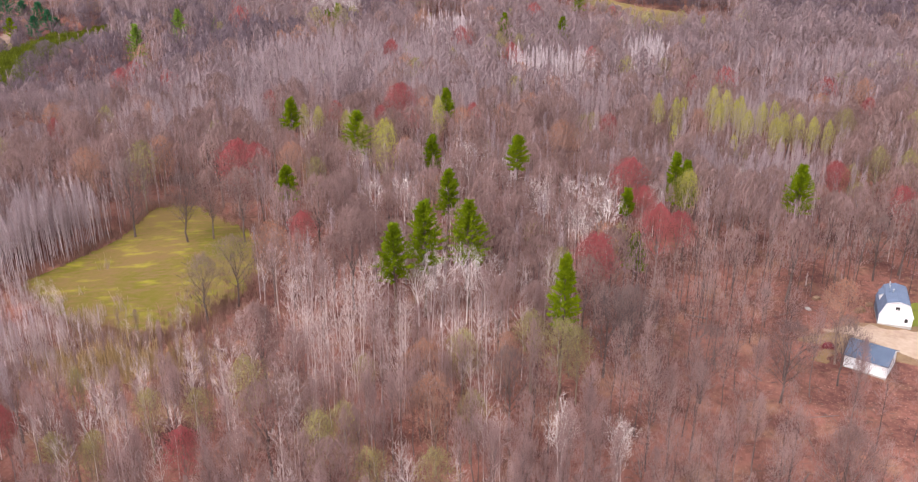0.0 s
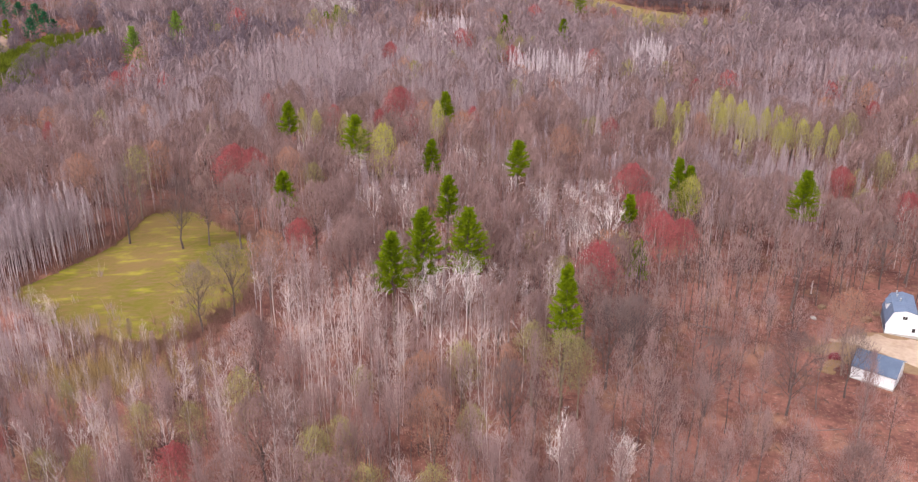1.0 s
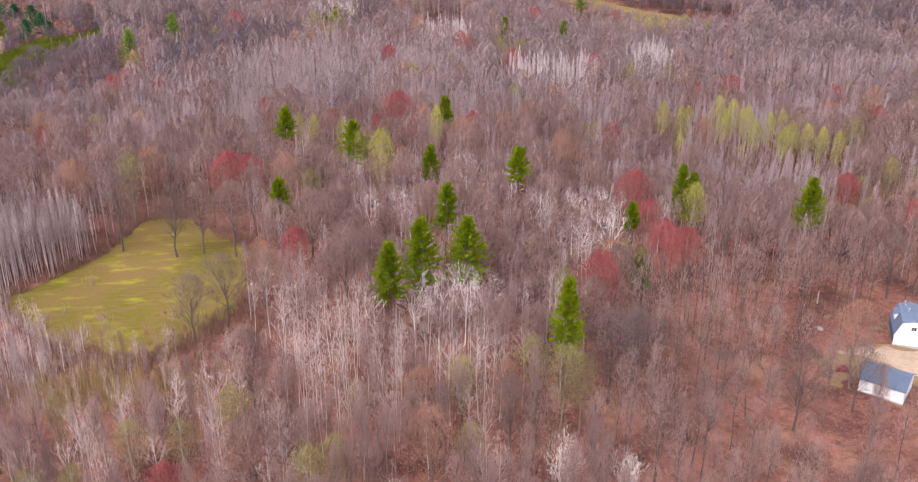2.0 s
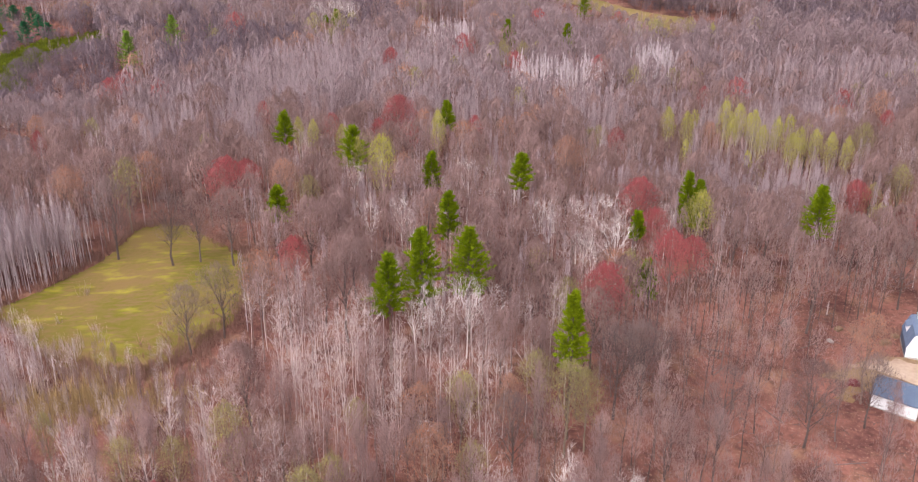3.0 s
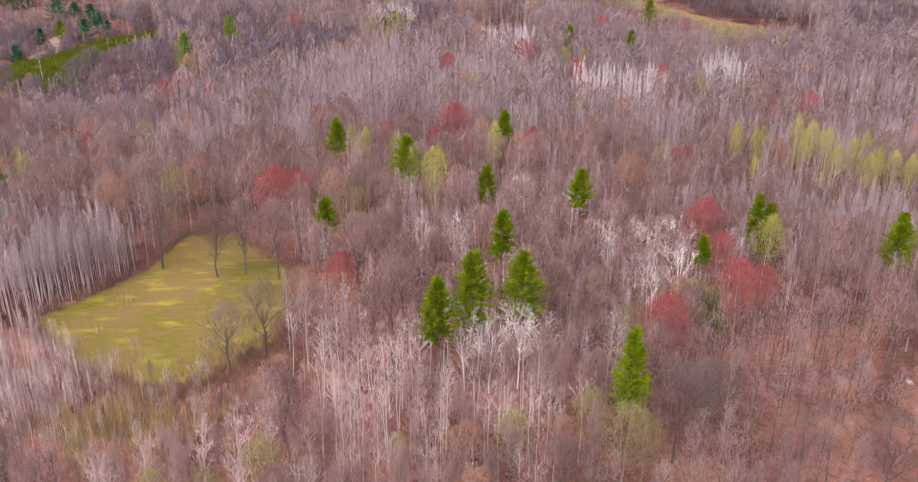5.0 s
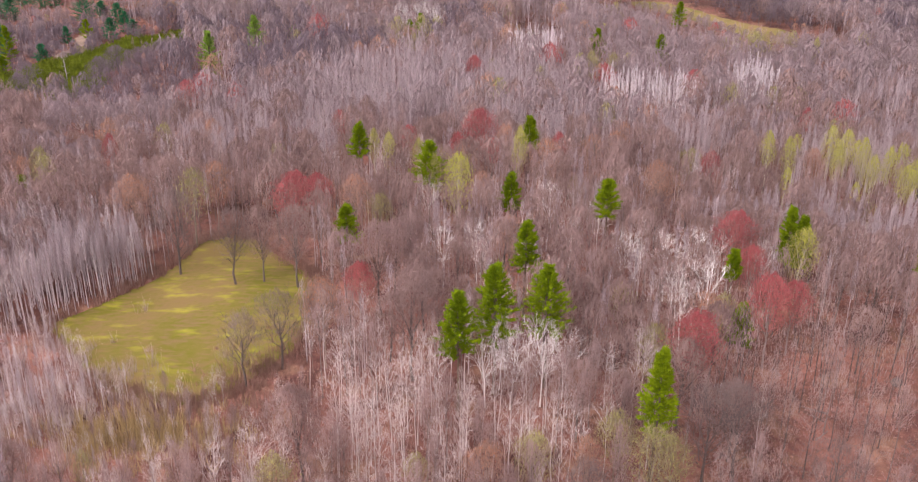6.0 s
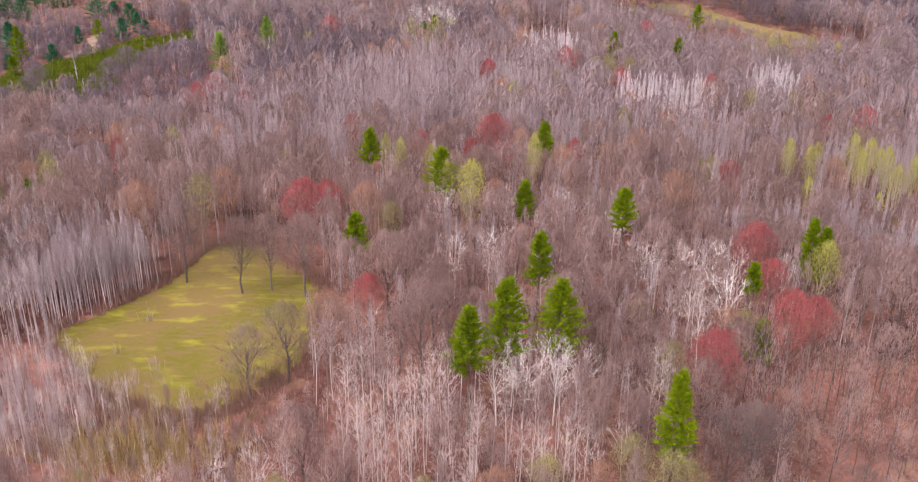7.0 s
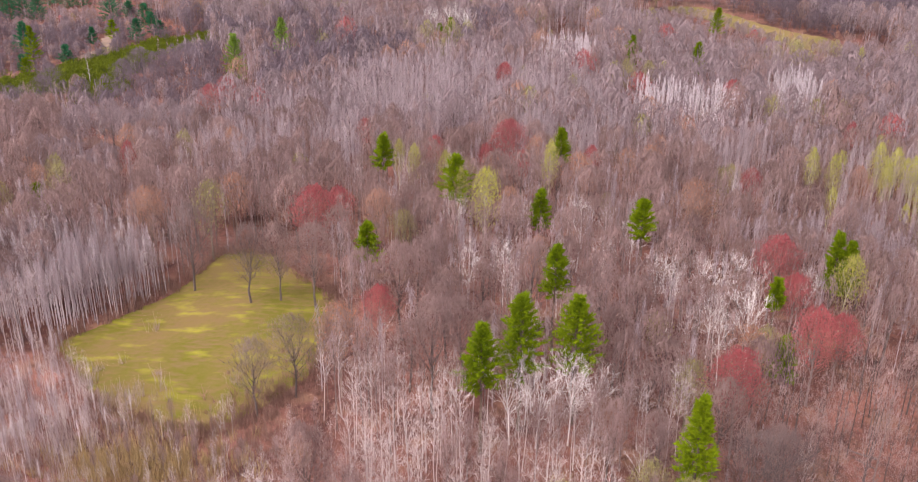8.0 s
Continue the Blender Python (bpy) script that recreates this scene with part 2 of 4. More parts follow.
gx, gy = grid_axis(-380, 340, 5.0), grid_axis(60, 720, 5.0)
GX, GY = np.meshgrid(gx, gy)
gv = np.stack([GX, GY, ground(GX, GY)], -1).reshape(-1, 3)
ii = np.arange(len(gx) * len(gy)).reshape(len(gy), len(gx))
a, b, c, d = (s.ravel() for s in (ii[:-1, :-1], ii[:-1, 1:], ii[1:, 1:], ii[1:, :-1]))
tagged(link_arrays("ground", gv, np.concatenate([np.stack([a, b, c], 1), np.stack([a, c, d], 1)]), [LITTER], smooth=True),
       "woodland floor of red-brown fallen leaves, gently rolling", "ground", kind="structure")


def patch_of_ground(name, outline, surface, lift, wobble=0.5, step=1.5, along_x=False):
    """A patch that lies on the ground inside a closed outline, laid in strips."""
    pts = np.array(outline, float)
    if along_x:
        pts = pts[:, ::-1]
    lo, hi = pts[:, 1].min() + 0.05, pts[:, 1].max() - 0.05
    rows = max(4, int((hi - lo) / step))
    across = max(6, int(np.ptp(pts[:, 0]) / (step * 1.3)))
    verts, tris = [], []
    for r in range(rows + 1):
        v = lo + (hi - lo) * r / rows
        cuts = []
        for k in range(len(pts)):
            (u1, v1), (u2, v2) = pts[k], pts[(k + 1) % len(pts)]
            if (v1 > v) != (v2 > v):
                cuts.append(u1 + (u2 - u1) * (v - v1) / (v2 - v1))
        a, b = min(cuts), max(cuts)
        a, b = a + wobble * noise.noise((v * 0.4, 1.7, a * 0.1)) * 2, b + wobble * noise.noise((v * 0.4, 9.2, b * 0.1)) * 2
        for c in range(across + 1):
            u = a + (b - a) * c / across
            x, y = (v, u) if along_x else (u, v)
            border = c in (0, across) or r in (0, rows)
            verts.append((x, y, height(x, y) + (-0.05 if border else lift)))
    for r in range(rows):
        for c in range(across):
            p = r * (across + 1) + c
            q = p + across + 1
            tris += [(p, q, q + 1), (p, q + 1, p + 1)] if along_x else [(p, p + 1, q + 1), (p, q + 1, q)]
    return link_arrays(name, verts, tris, [surface], smooth=True)


MEADOW = [(-101.4, 204.0), (-95.7, 210.6), (-90.1, 220.3), (-85.5, 228.6), (-83.4, 237.2), (-82.1, 248.9), (-77.3, 253.5), (-69.7, 251.4), (-58.9, 238.3), (-49.4, 228.5), (-45.3, 215.8), (-44.6, 203.8), (-46.3, 192.1), (-50.8, 184.5), (-57.3, 178.4), (-63.1, 175.0), (-70.8, 177.7), (-79.1, 180.7), (-90.2, 192.2)]
tagged(patch_of_ground("meadow", MEADOW, GRASS, 0.12), "small clearing of yellow-green spring grass with tan dry patches", "meadow", kind="structure")
VERGE = material("trodden_dry_grass", (0.25, 0.165, 0.095), (0.13, 0.078, 0.048), patch=0.2, grain=1.3, bump=0.5, island=0.0, lo=0.42, hi=0.76)
mottled(VERGE, 0.4, 0.5, 0.72, 0.7, (0.16, 0.085, 0.06))
mottled(SAND, 0.5, 0.52, 0.75, 0.6, (0.27, 0.185, 0.12))
tagged(patch_of_ground("yard", [(72, 180), (79, 186), (90, 187.5), (98, 187.5), (112, 182), (107, 172), (98, 168.5), (89, 171), (80, 174), (74, 176)], VERGE, 0.1, 3.2, 0.6),
       "trodden yard of tan dry grass round the shed", "yard", kind="structure")
YARD = [(76, 182.3), (80, 184.0), (88, 186.4), (95, 184.6), (104, 184), (112, 178), (104, 171), (94, 171.5), (89, 174.5), (84, 179.5), (80, 181.2), (77, 181.6)]
tagged(patch_of_ground("driveway", YARD, SAND, 0.17, 0.9, 0.5, True), "pale sandy driveway between the barn and the shed", "driveway", kind="structure")
FIELD = [(42, 596), (60, 597), (76, 580), (88, 562), (99, 547), (116, 530), (119, 512), (108, 505), (97, 514), (87, 528), (75, 548), (60, 571), (46, 582)]
tagged(patch_of_ground("far_field", FIELD, DRY_FIELD, 0.15, 1.5, 2.0, True), "far strip of tan and olive grassland on a low rise", "field", kind="structure")
FAR_SAND = material("far_reddish_sand", (0.29, 0.195, 0.15), (0.19, 0.125, 0.095), patch=0.15, grain=1.2, bump=0.4, island=0.0, lo=0.42, hi=0.76)
SANDPIT = [(-215, 442), (-213, 458), (-222, 483), (-215, 490), (-209, 474), (-205, 452), (-205, 435)]
tagged(patch_of_ground("sandy_clearing", SANDPIT, FAR_SAND, 0.12, 1.0), "far sandy clearing among green shrubs", "clearing", kind="structure")
tagged(patch_of_ground("lawn", [(95.5, 186.5), (104, 185), (116, 186), (118, 196), (106, 199), (99, 197)], BRIGHT_GRASS, 0.1, 0.3, 0.8, True),
       "bright green lawn beside the barn", "lawn", kind="structure")


def inside(poly, x, y):
    hit = False
    for k in range(len(poly)):
        (x1, y1), (x2, y2) = poly[k - 1], poly[k]
        if (y1 > y) != (y2 > y) and x < (x2 - x1) * (y - y1) / (y2 - y1) + x1:
            hit = not hit
    return hit


# ---- trees ----
class Build:
    """Gathers triangles."""

    def __init__(self):
        self.v, self.t, self.loose = [], [], []

    def tube(self, path, radii, sides):
        base = len(self.v)
        path = [Vector(p) for p in path]
        for k, (p, r) in enumerate(zip(path, radii)):
            way = (path[min(k + 1, len(path) - 1)] - path[max(k - 1, 0)]).normalized()
            u = way.orthogonal().normalized()
            w = way.cross(u)
            for s in range(sides):
                ang = 2 * math.pi * s / sides
                self.v.append(p + u * (r * math.cos(ang)) + w * (r * math.sin(ang)))
        for k in range(len(path) - 1):
            for s in range(sides):
                i, j = base + k * sides + s, base + k * sides + (s + 1) % sides
                self.t += [(i, j, j + sides), (i, j + sides, i + sides)]

    def cone(self, p, q, r):
        base = len(self.v)
        p, q = Vector(p), Vector(q)
        u = (q - p).orthogonal().normalized()
        w = (q - p).normalized().cross(u)
        for s in range(3):
            ang = 2 * math.pi * s / 3
            self.v.append(p + u * (r * math.cos(ang)) + w * (r * math.sin(ang)))
        self.v.append(q)
        self.t += [(base, base + 1, base + 3), (base + 1, base + 2, base + 3), (base + 2, base, base + 3)]

    def blade(self, p, q, width, rng):
        base = len(self.v)
        p, q = Vector(p), Vector(q)
        side = (q - p).cross(Vector((rng.gauss(0, 1), rng.gauss(0, 1), rng.gauss(0, 1))))
        side = side.normalized() * width / 2 if side.length > 1e-6 else Vector((width / 2, 0, 0))
        self.v += [p - side, p + side, q]
        self.t.append((base, base + 1, base + 2))

    def cloud(self, verts):
        """Takes in an array of loose triangles."""
        self.loose.append(np.asarray(verts, np.float32).reshape(-1, 3))

    def arrays(self):
        v, t = np.array([tuple(v) for v in self.v], np.float32).reshape(-1, 3), np.array(self.t, np.int32).reshape(-1, 3)
        for more in self.loose:
            t = np.concatenate([t, np.arange(len(more), dtype=np.int32).reshape(-1, 3) + len(v)])
            v = np.concatenate([v, more])
        return v, t

    def empty(self):
        return not self.t and not self.loose


def aim(azimuth, up):
    return Vector((math.cos(azimuth) * math.cos(up), math.sin(azimuth) * math.cos(up), math.sin(up)))


# height, where the crown begins, crown radius, limb angle from level, trunk radius, limbs, twigs, twig width, buds, bud size, roundness
SHAPE = {
    "slender": (18.0, 0.56, 2.0, 66, 0.105, 12, 520, 0.055, 0, 0, 0.45),
    "lilac": (17.0, 0.52, 1.15, 70, 0.075, 10, 360, 0.055, 0, 0, 0.25),
    "pale": (18.0, 0.56, 2.4, 54, 0.07, 11, 200, 0.038, 0, 0, 0.5),
    "white": (16.5, 0.48, 4.0, 50, 0.125, 12, 550, 0.03, 0, 0, 1.0),
    "stem": (18.5, 0.44, 2.9, 54, 0.095, 12, 400, 0.042, 0, 0, 0.6),
    "gnarl": (16.5, 0.32, 4.9, 50, 0.21, 11, 2600, 0.055, 0, 0, 1.0),
    "round": (17.0, 0.42, 4.7, 56, 0.20, 12, 2800, 0.085, 0, 0, 1.0),
    "mauve": (16.5, 0.42, 5.2, 56, 0.20, 12, 2800, 0.09, 0, 0, 1.0),
    "dusky": (15.5, 0.22, 5.2, 54, 0.20, 12, 2800, 0.09, 0, 0, 1.0),
    "silver": (17.5, 0.55, 0.95, 70, 0.09, 10, 300, 0.05, 0, 0, 0.25),
    "red": (16.5, 0.46, 4.3, 56, 0.17, 12, 1500, 0.07, 2000, 0.16, 1.0),
    "orange": (16.5, 0.42, 4.3, 60, 0.17, 12, 2000, 0.06, 800, 0.13, 1.0),
    "yellow": (17.0, 0.46, 2.3, 62, 0.12, 12, 600, 0.055, 650, 0.17, 0.75),
    "lime": (16.5, 0.34, 4.1, 58, 0.16, 12, 1300, 0.05, 1300, 0.19, 0.9),
    "olive": (16.0, 0.40, 3.6, 58, 0.15, 12, 1300, 0.06, 800, 0.15, 0.9),
}
PALE_LIMBS = ("silver", "pale", "white", "lilac", "gnarl")
STAND = ("slender", "lilac", "pale", "silver", "yellow", "stem")


def broadleaf(kind, detail, seed):
    """Trunk, branches and buds of one leafless or budding tree, as three builds. detail: 2 near, 1 middle, 0 far."""
    tall, start, wide, rise, thick, limbs, twigs, width, buds, bud, roundness = SHAPE[kind]
    rng = random.Random(seed)
    many = np.random.default_rng(seed)
    trunk, crown, leaf = Build(), Build(), Build()
    wide *= rng.uniform(0.85, 1.15)
    start *= rng.uniform(0.85, 1.15)
    bend = [Vector((0, 0, 0))]
    for k in range(1, 6):
        bend.append(Vector((bend[-1].x + rng.gauss(0, 0.07 + 0.1 * roundness), bend[-1].y + rng.gauss(0, 0.07 + 0.1 * roundness), tall * (0.93 - 0.12 * roundness) * k / 5)))
    lobe = [rng.uniform(0, 6.283) for _ in range(4)]

    def along(f):
        f = min(max(f, 0), 0.999) * 5
        return bend[int(f)].lerp(bend[int(f) + 1], f - int(f))

    def reach_at(s):
        """Crown radius at a share of the crown's height."""
        s = np.clip(s, 0, 1)
        dome = np.sin(math.pi * (0.10 + 0.88 * s ** 1.25)) ** 0.7
        spire = (1.05 - s) ** 0.7 * np.minimum(1, 0.45 + s * 1.8)
        return wide * (roundness * dome + (1 - roundness) * spire)

    pale = kind in PALE_LIMBS
    if detail == 2:
        trunk.tube(bend, [thick * r for r in (1.25, 0.95, 0.8, 0.6, 0.35, 0.08)], 6)
    elif detail == 1:
        trunk.tube([along(f) for f in (0, 0.45, 0.75, 1)], [thick * r for r in (1.15, 0.85, 0.6, 0.12)], 4)
    else:
        trunk.tube([along(f) for f in (0, 1)], [thick * (1.2 if pale else 0.7), thick * 0.3], 3)

    def fork(p, way, long, r, level):
        """A limb that divides again and again towards its tips."""
        tip = p + way * long
        (trunk if pale or level > 1 else crown).cone(p, tip, r)
        if level:
            for j in range(4 if level == 2 else 3):
                g = 0.35 + 0.6 * (j + rng.random() * 0.8) / 4
                side = Vector((rng.gauss(0, 1), rng.gauss(0, 1), rng.gauss(0.25, 0.7)))
                side = (side - way * side.dot(way)).normalized()
                turn = (way + side * rng.uniform(0.45, 0.9) + Vector((0, 0, 0.12))).normalized()
                fork(p.lerp(tip, g), turn, long * (1 - 0.5 * g) * rng.uniform(0.5, 0.85), max(0.024 if kind == "white" else 0.019, r * 0.54), level - 1)

    number = (max(5, limbs - 6), limbs - 3, limbs)[detail]
    subs = (1, 3, 4)[detail]
    for k in range(number):
        f = start * (1 - 0.2 * roundness) + (0.95 - 0.25 * (roundness > 0.9) - start) * ((k + rng.random() * 0.7) / number)
        root = along(f)
        turn = k * 2.4 + rng.uniform(-0.5, 0.5)
        angle = radians(rise + rng.uniform(-12, 12) + 18 * roundness * k / number)
        reach = float(reach_at(min(1, (f - start) / (1 - start) + 0.2))) * rng.uniform(0.7, 1.05)
        long = min(reach / math.cos(angle), tall * 0.46, (tall - root.z) / math.sin(angle))
        if detail == 2:
            fork(root, aim(turn, angle), long, thick * (0.52 if kind == "pale" else 0.4), 3 if kind in ("white", "gnarl") else 2)
            continue
        tip = root + aim(turn + rng.uniform(-0.3, 0.3), angle) * long
        if detail == 1:
            trunk.cone(root, tip, thick * 0.36)
        else:
            trunk.blade(root, tip, thick * (1.2 if pale else 0.7), rng)
        for s in range(subs):
            q = root.lerp(tip, 0.3 + 0.6 * (s + rng.random() * 0.6) / subs)
            e = q + aim(turn + rng.uniform(-1.4, 1.4), angle + rng.uniform(-0.4, 0.5)) * long * rng.uniform(0.25, 0.48)
            (trunk if pale else crown).blade(q, e, thick * 0.4, rng)
            if pale and detail and kind != "lilac":
                for _ in range(3):
                    h = q.lerp(e, rng.uniform(0.25, 1.0))
                    w = aim(turn + rng.uniform(-1.5, 1.5), angle + rng.uniform(-0.5, 0.6)) * (e - q).length * rng.uniform(0.4, 0.75)
                    trunk.blade(h, h + w, 0.08, rng)
    top, low = tall, tall * start * (0.8, 0.88, 0.92)[detail]
    middle = np.array([tuple(along(f / 20)) for f in range(21)])

    def sprays(n, long, wide_each, loose, build, rise_to=0.62):
        """Fine upward sprays on the lobes of the crown."""
        s = many.random(n) ** (rise_to if roundness > 0.7 else 0.85)
        turn = many.random(n) * 2 * math.pi
        lobes = 1 + roundness * (0.16 * np.sin(3 * turn + lobe[0] + 5 * s) + 0.12 * np.sin(5 * turn + lobe[1] - 4 * s) + 0.08 * np.sin(8 * turn + lobe[2] + 9 * s))
        r = reach_at(s) * lobes * np.clip(1 - np.abs(many.normal(0, (0.14, 0.26, 0.3)[detail] if roundness > 0.7 else 0.4, n)), 0.05, 1) * (1 + many.normal(0, 0.07, n))
        z = low + (top - low) * s * (1 + roundness * 0.05 * np.sin(4 * turn + lobe[3]))
        mid = middle[np.clip((z / tall * 20).astype(int), 0, 20)]
        p = np.stack([mid[:, 0] + r * np.cos(turn), mid[:, 1] + r * np.sin(turn), z], 1)
        lift = np.clip((s - 0.3) * 1.9, -0.3, 1.4) * roundness + 0.25 * (1 - roundness)
        out = np.stack([np.cos(turn) * np.cos(lift), np.sin(turn) * np.cos(lift), np.sin(lift)], 1)
        close = (0.8, 0.3, 0.0)[detail] * roundness
        way = np.stack([-np.cos(turn) * np.sin(lift), -np.sin(turn) * np.sin(lift), np.cos(lift)], 1) * (0.7 - 0.3 * roundness + 0.3 * close) + out * (0.25 + 0.3 * roundness - 0.4 * close) + many.normal(0, loose * (1 - 0.55 * close), (n, 3)) + np.array([0, 0, 0.5 - 0.25 * roundness])
        way /= np.linalg.norm(way, axis=1)[:, None]
        side = np.cross(way, out + many.normal(0, 0.4 - 0.38 * close, (n, 3)))
        side *= (wide_each * many.uniform(0.7, 1.3, n) / 2 / np.maximum(np.linalg.norm(side, axis=1), 1e-6))[:, None]
        span = way * (long * many.uniform(0.6, 1.25, n))[:, None]
        build.cloud(np.stack([p - span * 0.5 - side, p - span * 0.5 + side, p + span * 0.5], 1))

    if kind in STAND:
        sprays(int(twigs * (0.10, 0.27, 1.0)[detail]), (2.0, 1.4, 1.1)[detail], width * (3.4, 1.8, 1.0)[detail], 0.28, crown)
    else:
        sprays(int(twigs * (0.14, 0.38, 0.7)[detail]), (1.55, 1.2, 0.95)[detail], width * (3.9, 2.1, 1.15)[detail], 0.42, crown)
    if buds:
        big = bud * (2.9, 1.6, 1.0)[detail]
        sprays(int(buds * (0.10, 0.40, 1.0)[detail]), big * 1.6, big, 0.8, leaf, 0.42)
    return trunk, crown, leaf


def conifer(tall, wide, start, seed, dense=1.0):
    """Trunk and needles of one pine, as two builds."""
    rng = random.Random(seed)
    trunk, green = Build(), Build()
    bend = [Vector((rng.gauss(0, 0.12) * (k > 0), rng.gauss(0, 0.12) * (k > 0), tall * 0.97 * k / 4)) for k in range(5)]
    trunk.tube(bend, [0.3, 0.24, 0.18, 0.11, 0.03], 6)
    whorls = max(7, int(tall * (1 - start) * 1.25 * dense))
    for k in range(whorls):
        f = start + (0.985 - start) * (k + 0.5) / whorls
        s = (f - start) / (1 - start)
        reach = 1.3 * wide * (1.06 - s ** 1.5) * (0.72 + 0.28 * min(1, s * 5)) + 0.25
        for j in range(6):
            if rng.random() < 0.2:
                continue
            turn = k * 1.1 + j * 1.05 + rng.uniform(-0.35, 0.35)
            long = reach * rng.uniform(0.6, 1.2)
            root = Vector((0, 0, tall * f + rng.uniform(-0.3, 0.3)))
            tip = root + aim(turn, 0.12 + 0.75 * s + rng.uniform(-0.12, 0.12)) * long
            trunk.blade(root, tip, 0.09, rng)
            for n in range(int(29 * dense) + 4):
                g = rng.uniform(0.22, 1.0)
                p = root.lerp(tip, g) + Vector((rng.gauss(0, 0.16), rng.gauss(0, 0.16), rng.gauss(0, 0.1)))
                q = p + aim(turn + rng.uniform(-1.1, 1.1), 0.35 + rng.uniform(-0.5, 0.7)) * rng.uniform(0.4, 0.85)
                green.blade(p, q, rng.uniform(0.16, 0.32), rng)
    return trunk, green


NAME = {
    "slender": ("bare_tree", "tall slender bare tree with grey-brown branches", "tree"),
    "lilac": ("aspen_tree", "thin leafless aspen with silver-grey stem", "tree"),
    "pale": ("birch_tree", "leafless birch with pale pinkish bark", "tree"),
    "white": ("sycamore_tree", "leafless tree with bright white branches", "tree"),
    "round": ("oak_tree", "broad bare tree with dark trunk and brown twigs", "tree"),
    "red": ("maple_tree", "red maple covered with crimson buds", "tree"),
    "orange": ("rust_tree", "bare tree with rust-coloured swelling buds", "tree"),
    "yellow": ("poplar_tree", "poplar with fresh yellow-green leaves", "tree"),
    "mauve": ("hickory_tree", "round bare tree, brown twigs greyed for distance haze", "tree"),
    "dusky": ("beech_tree", "round bare tree, dusky twigs tinted blue-violet for far haze", "tree"),
    "silver": ("white_birch", "slim leafless birch with silvery white stem", "tree"),
    "stem": ("ash_tree", "open-grown bare tree with a dark straight stem", "tree"),
    "gnarl": ("walnut_tree", "spreading leafless tree with dark crooked limbs", "tree"),
    "lime": ("leafing_tree", "broad tree in bright yellow-green young leaf", "tree"),
    "olive": ("willow_tree", "slim tree with thin olive-yellow young leaves", "tree"),
}
VARIANTS = (5, 4, 4)
templates = {}
for number, kind in enumerate(SHAPE):
    for detail in (0, 1, 2):
        templates[kind, detail] = [broadleaf(kind, detail, 100 * number + 10 * detail + k) for k in range(VARIANTS[detail])]
shared = {}


def thing_tree(kind, variant, m, label=""):
    """One tree that stands on its own: trunk, branches and, where it buds, foliage."""
    name, words, category = NAME[kind]
    key = (kind, variant)
    if key not in shared:
        meshes = []
        for part_name, build, surface in zip(("trunk", "crown", "foliage"), templates[kind, 2][variant], (BARK[kind], TWIG[kind], BUDS.get(kind))):
            if not build.empty():
                me = bpy.data.meshes.new(part_name)
                fill_mesh(me, *build.arrays(), [surface])
                meshes.append(me)
        shared[key] = meshes
    top = new(name)
    top.empty_display_size = 0.5
    top.matrix_world = m
    tagged(top, label or words, category, group=name + "s of the wood")
    for me in shared[key]:
        new(me.name.split(".")[0], me).parent = top
    return top


def joined(name, label, items):
    """Many trees in one mesh: items of kind, detail, variant, x, y, turn, size."""
    vs, ts, ms, offset, slots = [], [], [], 0, []
    flat = {}
    for kind, detail, variant, x, y, turn, size in items:
        key = (kind, detail, variant)
        if key not in flat:
            fv, ft, fm, o = [], [], [], 0
            for build, surface in zip(templates[kind, detail][variant], (BARK[kind], TWIG[kind], BUDS.get(kind))):
                if not build.empty():
                    av, at = build.arrays()
                    if surface not in slots:
                        slots.append(surface)
                    fv.append(av), ft.append(at + o), fm.append(np.full(len(at), slots.index(surface), np.int32))
                    o += len(av)
            flat[key] = np.concatenate(fv), np.concatenate(ft), np.concatenate(fm)
        av, at, am = flat[key]
        co, si = math.cos(turn) * size, math.sin(turn) * size
        out = np.empty_like(av)
        out[:, 0] = av[:, 0] * co - av[:, 1] * si + x
        out[:, 1] = av[:, 0] * si + av[:, 1] * co + y
        out[:, 2] = av[:, 2] * size + height(x, y) - 0.1
        vs.append(out), ts.append(at + offset), ms.append(am)
        offset += len(av)
    ob = link_arrays(name, np.concatenate(vs), np.concatenate(ts), slots, np.concatenate(ms))
    return tagged(ob, label, "trees", kind="stuff")


# where each kind grows: middle x, y, half widths, kind, share
FAR_PATCHES = [
    (-205, 425, 58, 70, "dusky", 0.8), (150, 590, 75, 55, "dusky", 0.95),
    (-7, 441, 11, 21, "silver", 0.9), (-60, 494, 11, 17, "white", 0.6), (86, 456, 18, 16, "olive", 0.7), (17, 407, 6, 15, "olive", 0.7),
    (-149, 371, 18, 23, "dusky", 0.9), (-137, 392, 10, 23, "dusky", 0.85), (-102, 405, 14, 34, "dusky", 0.85), (-83, 430, 15, 29, "dusky", 0.8),
    (-128, 453, 26, 28, "dusky", 0.75), (-40, 481, 17, 27, "dusky", 0.7), (186, 486, 39, 32, "dusky", 0.85), (-119, 351, 8, 10, "red", 0.5),
    (-67, 419, 12, 10, "orange", 0.5), (36, 368, 20, 15, "silver", 0.85), (74, 388, 9, 22, "silver", 0.75),
]
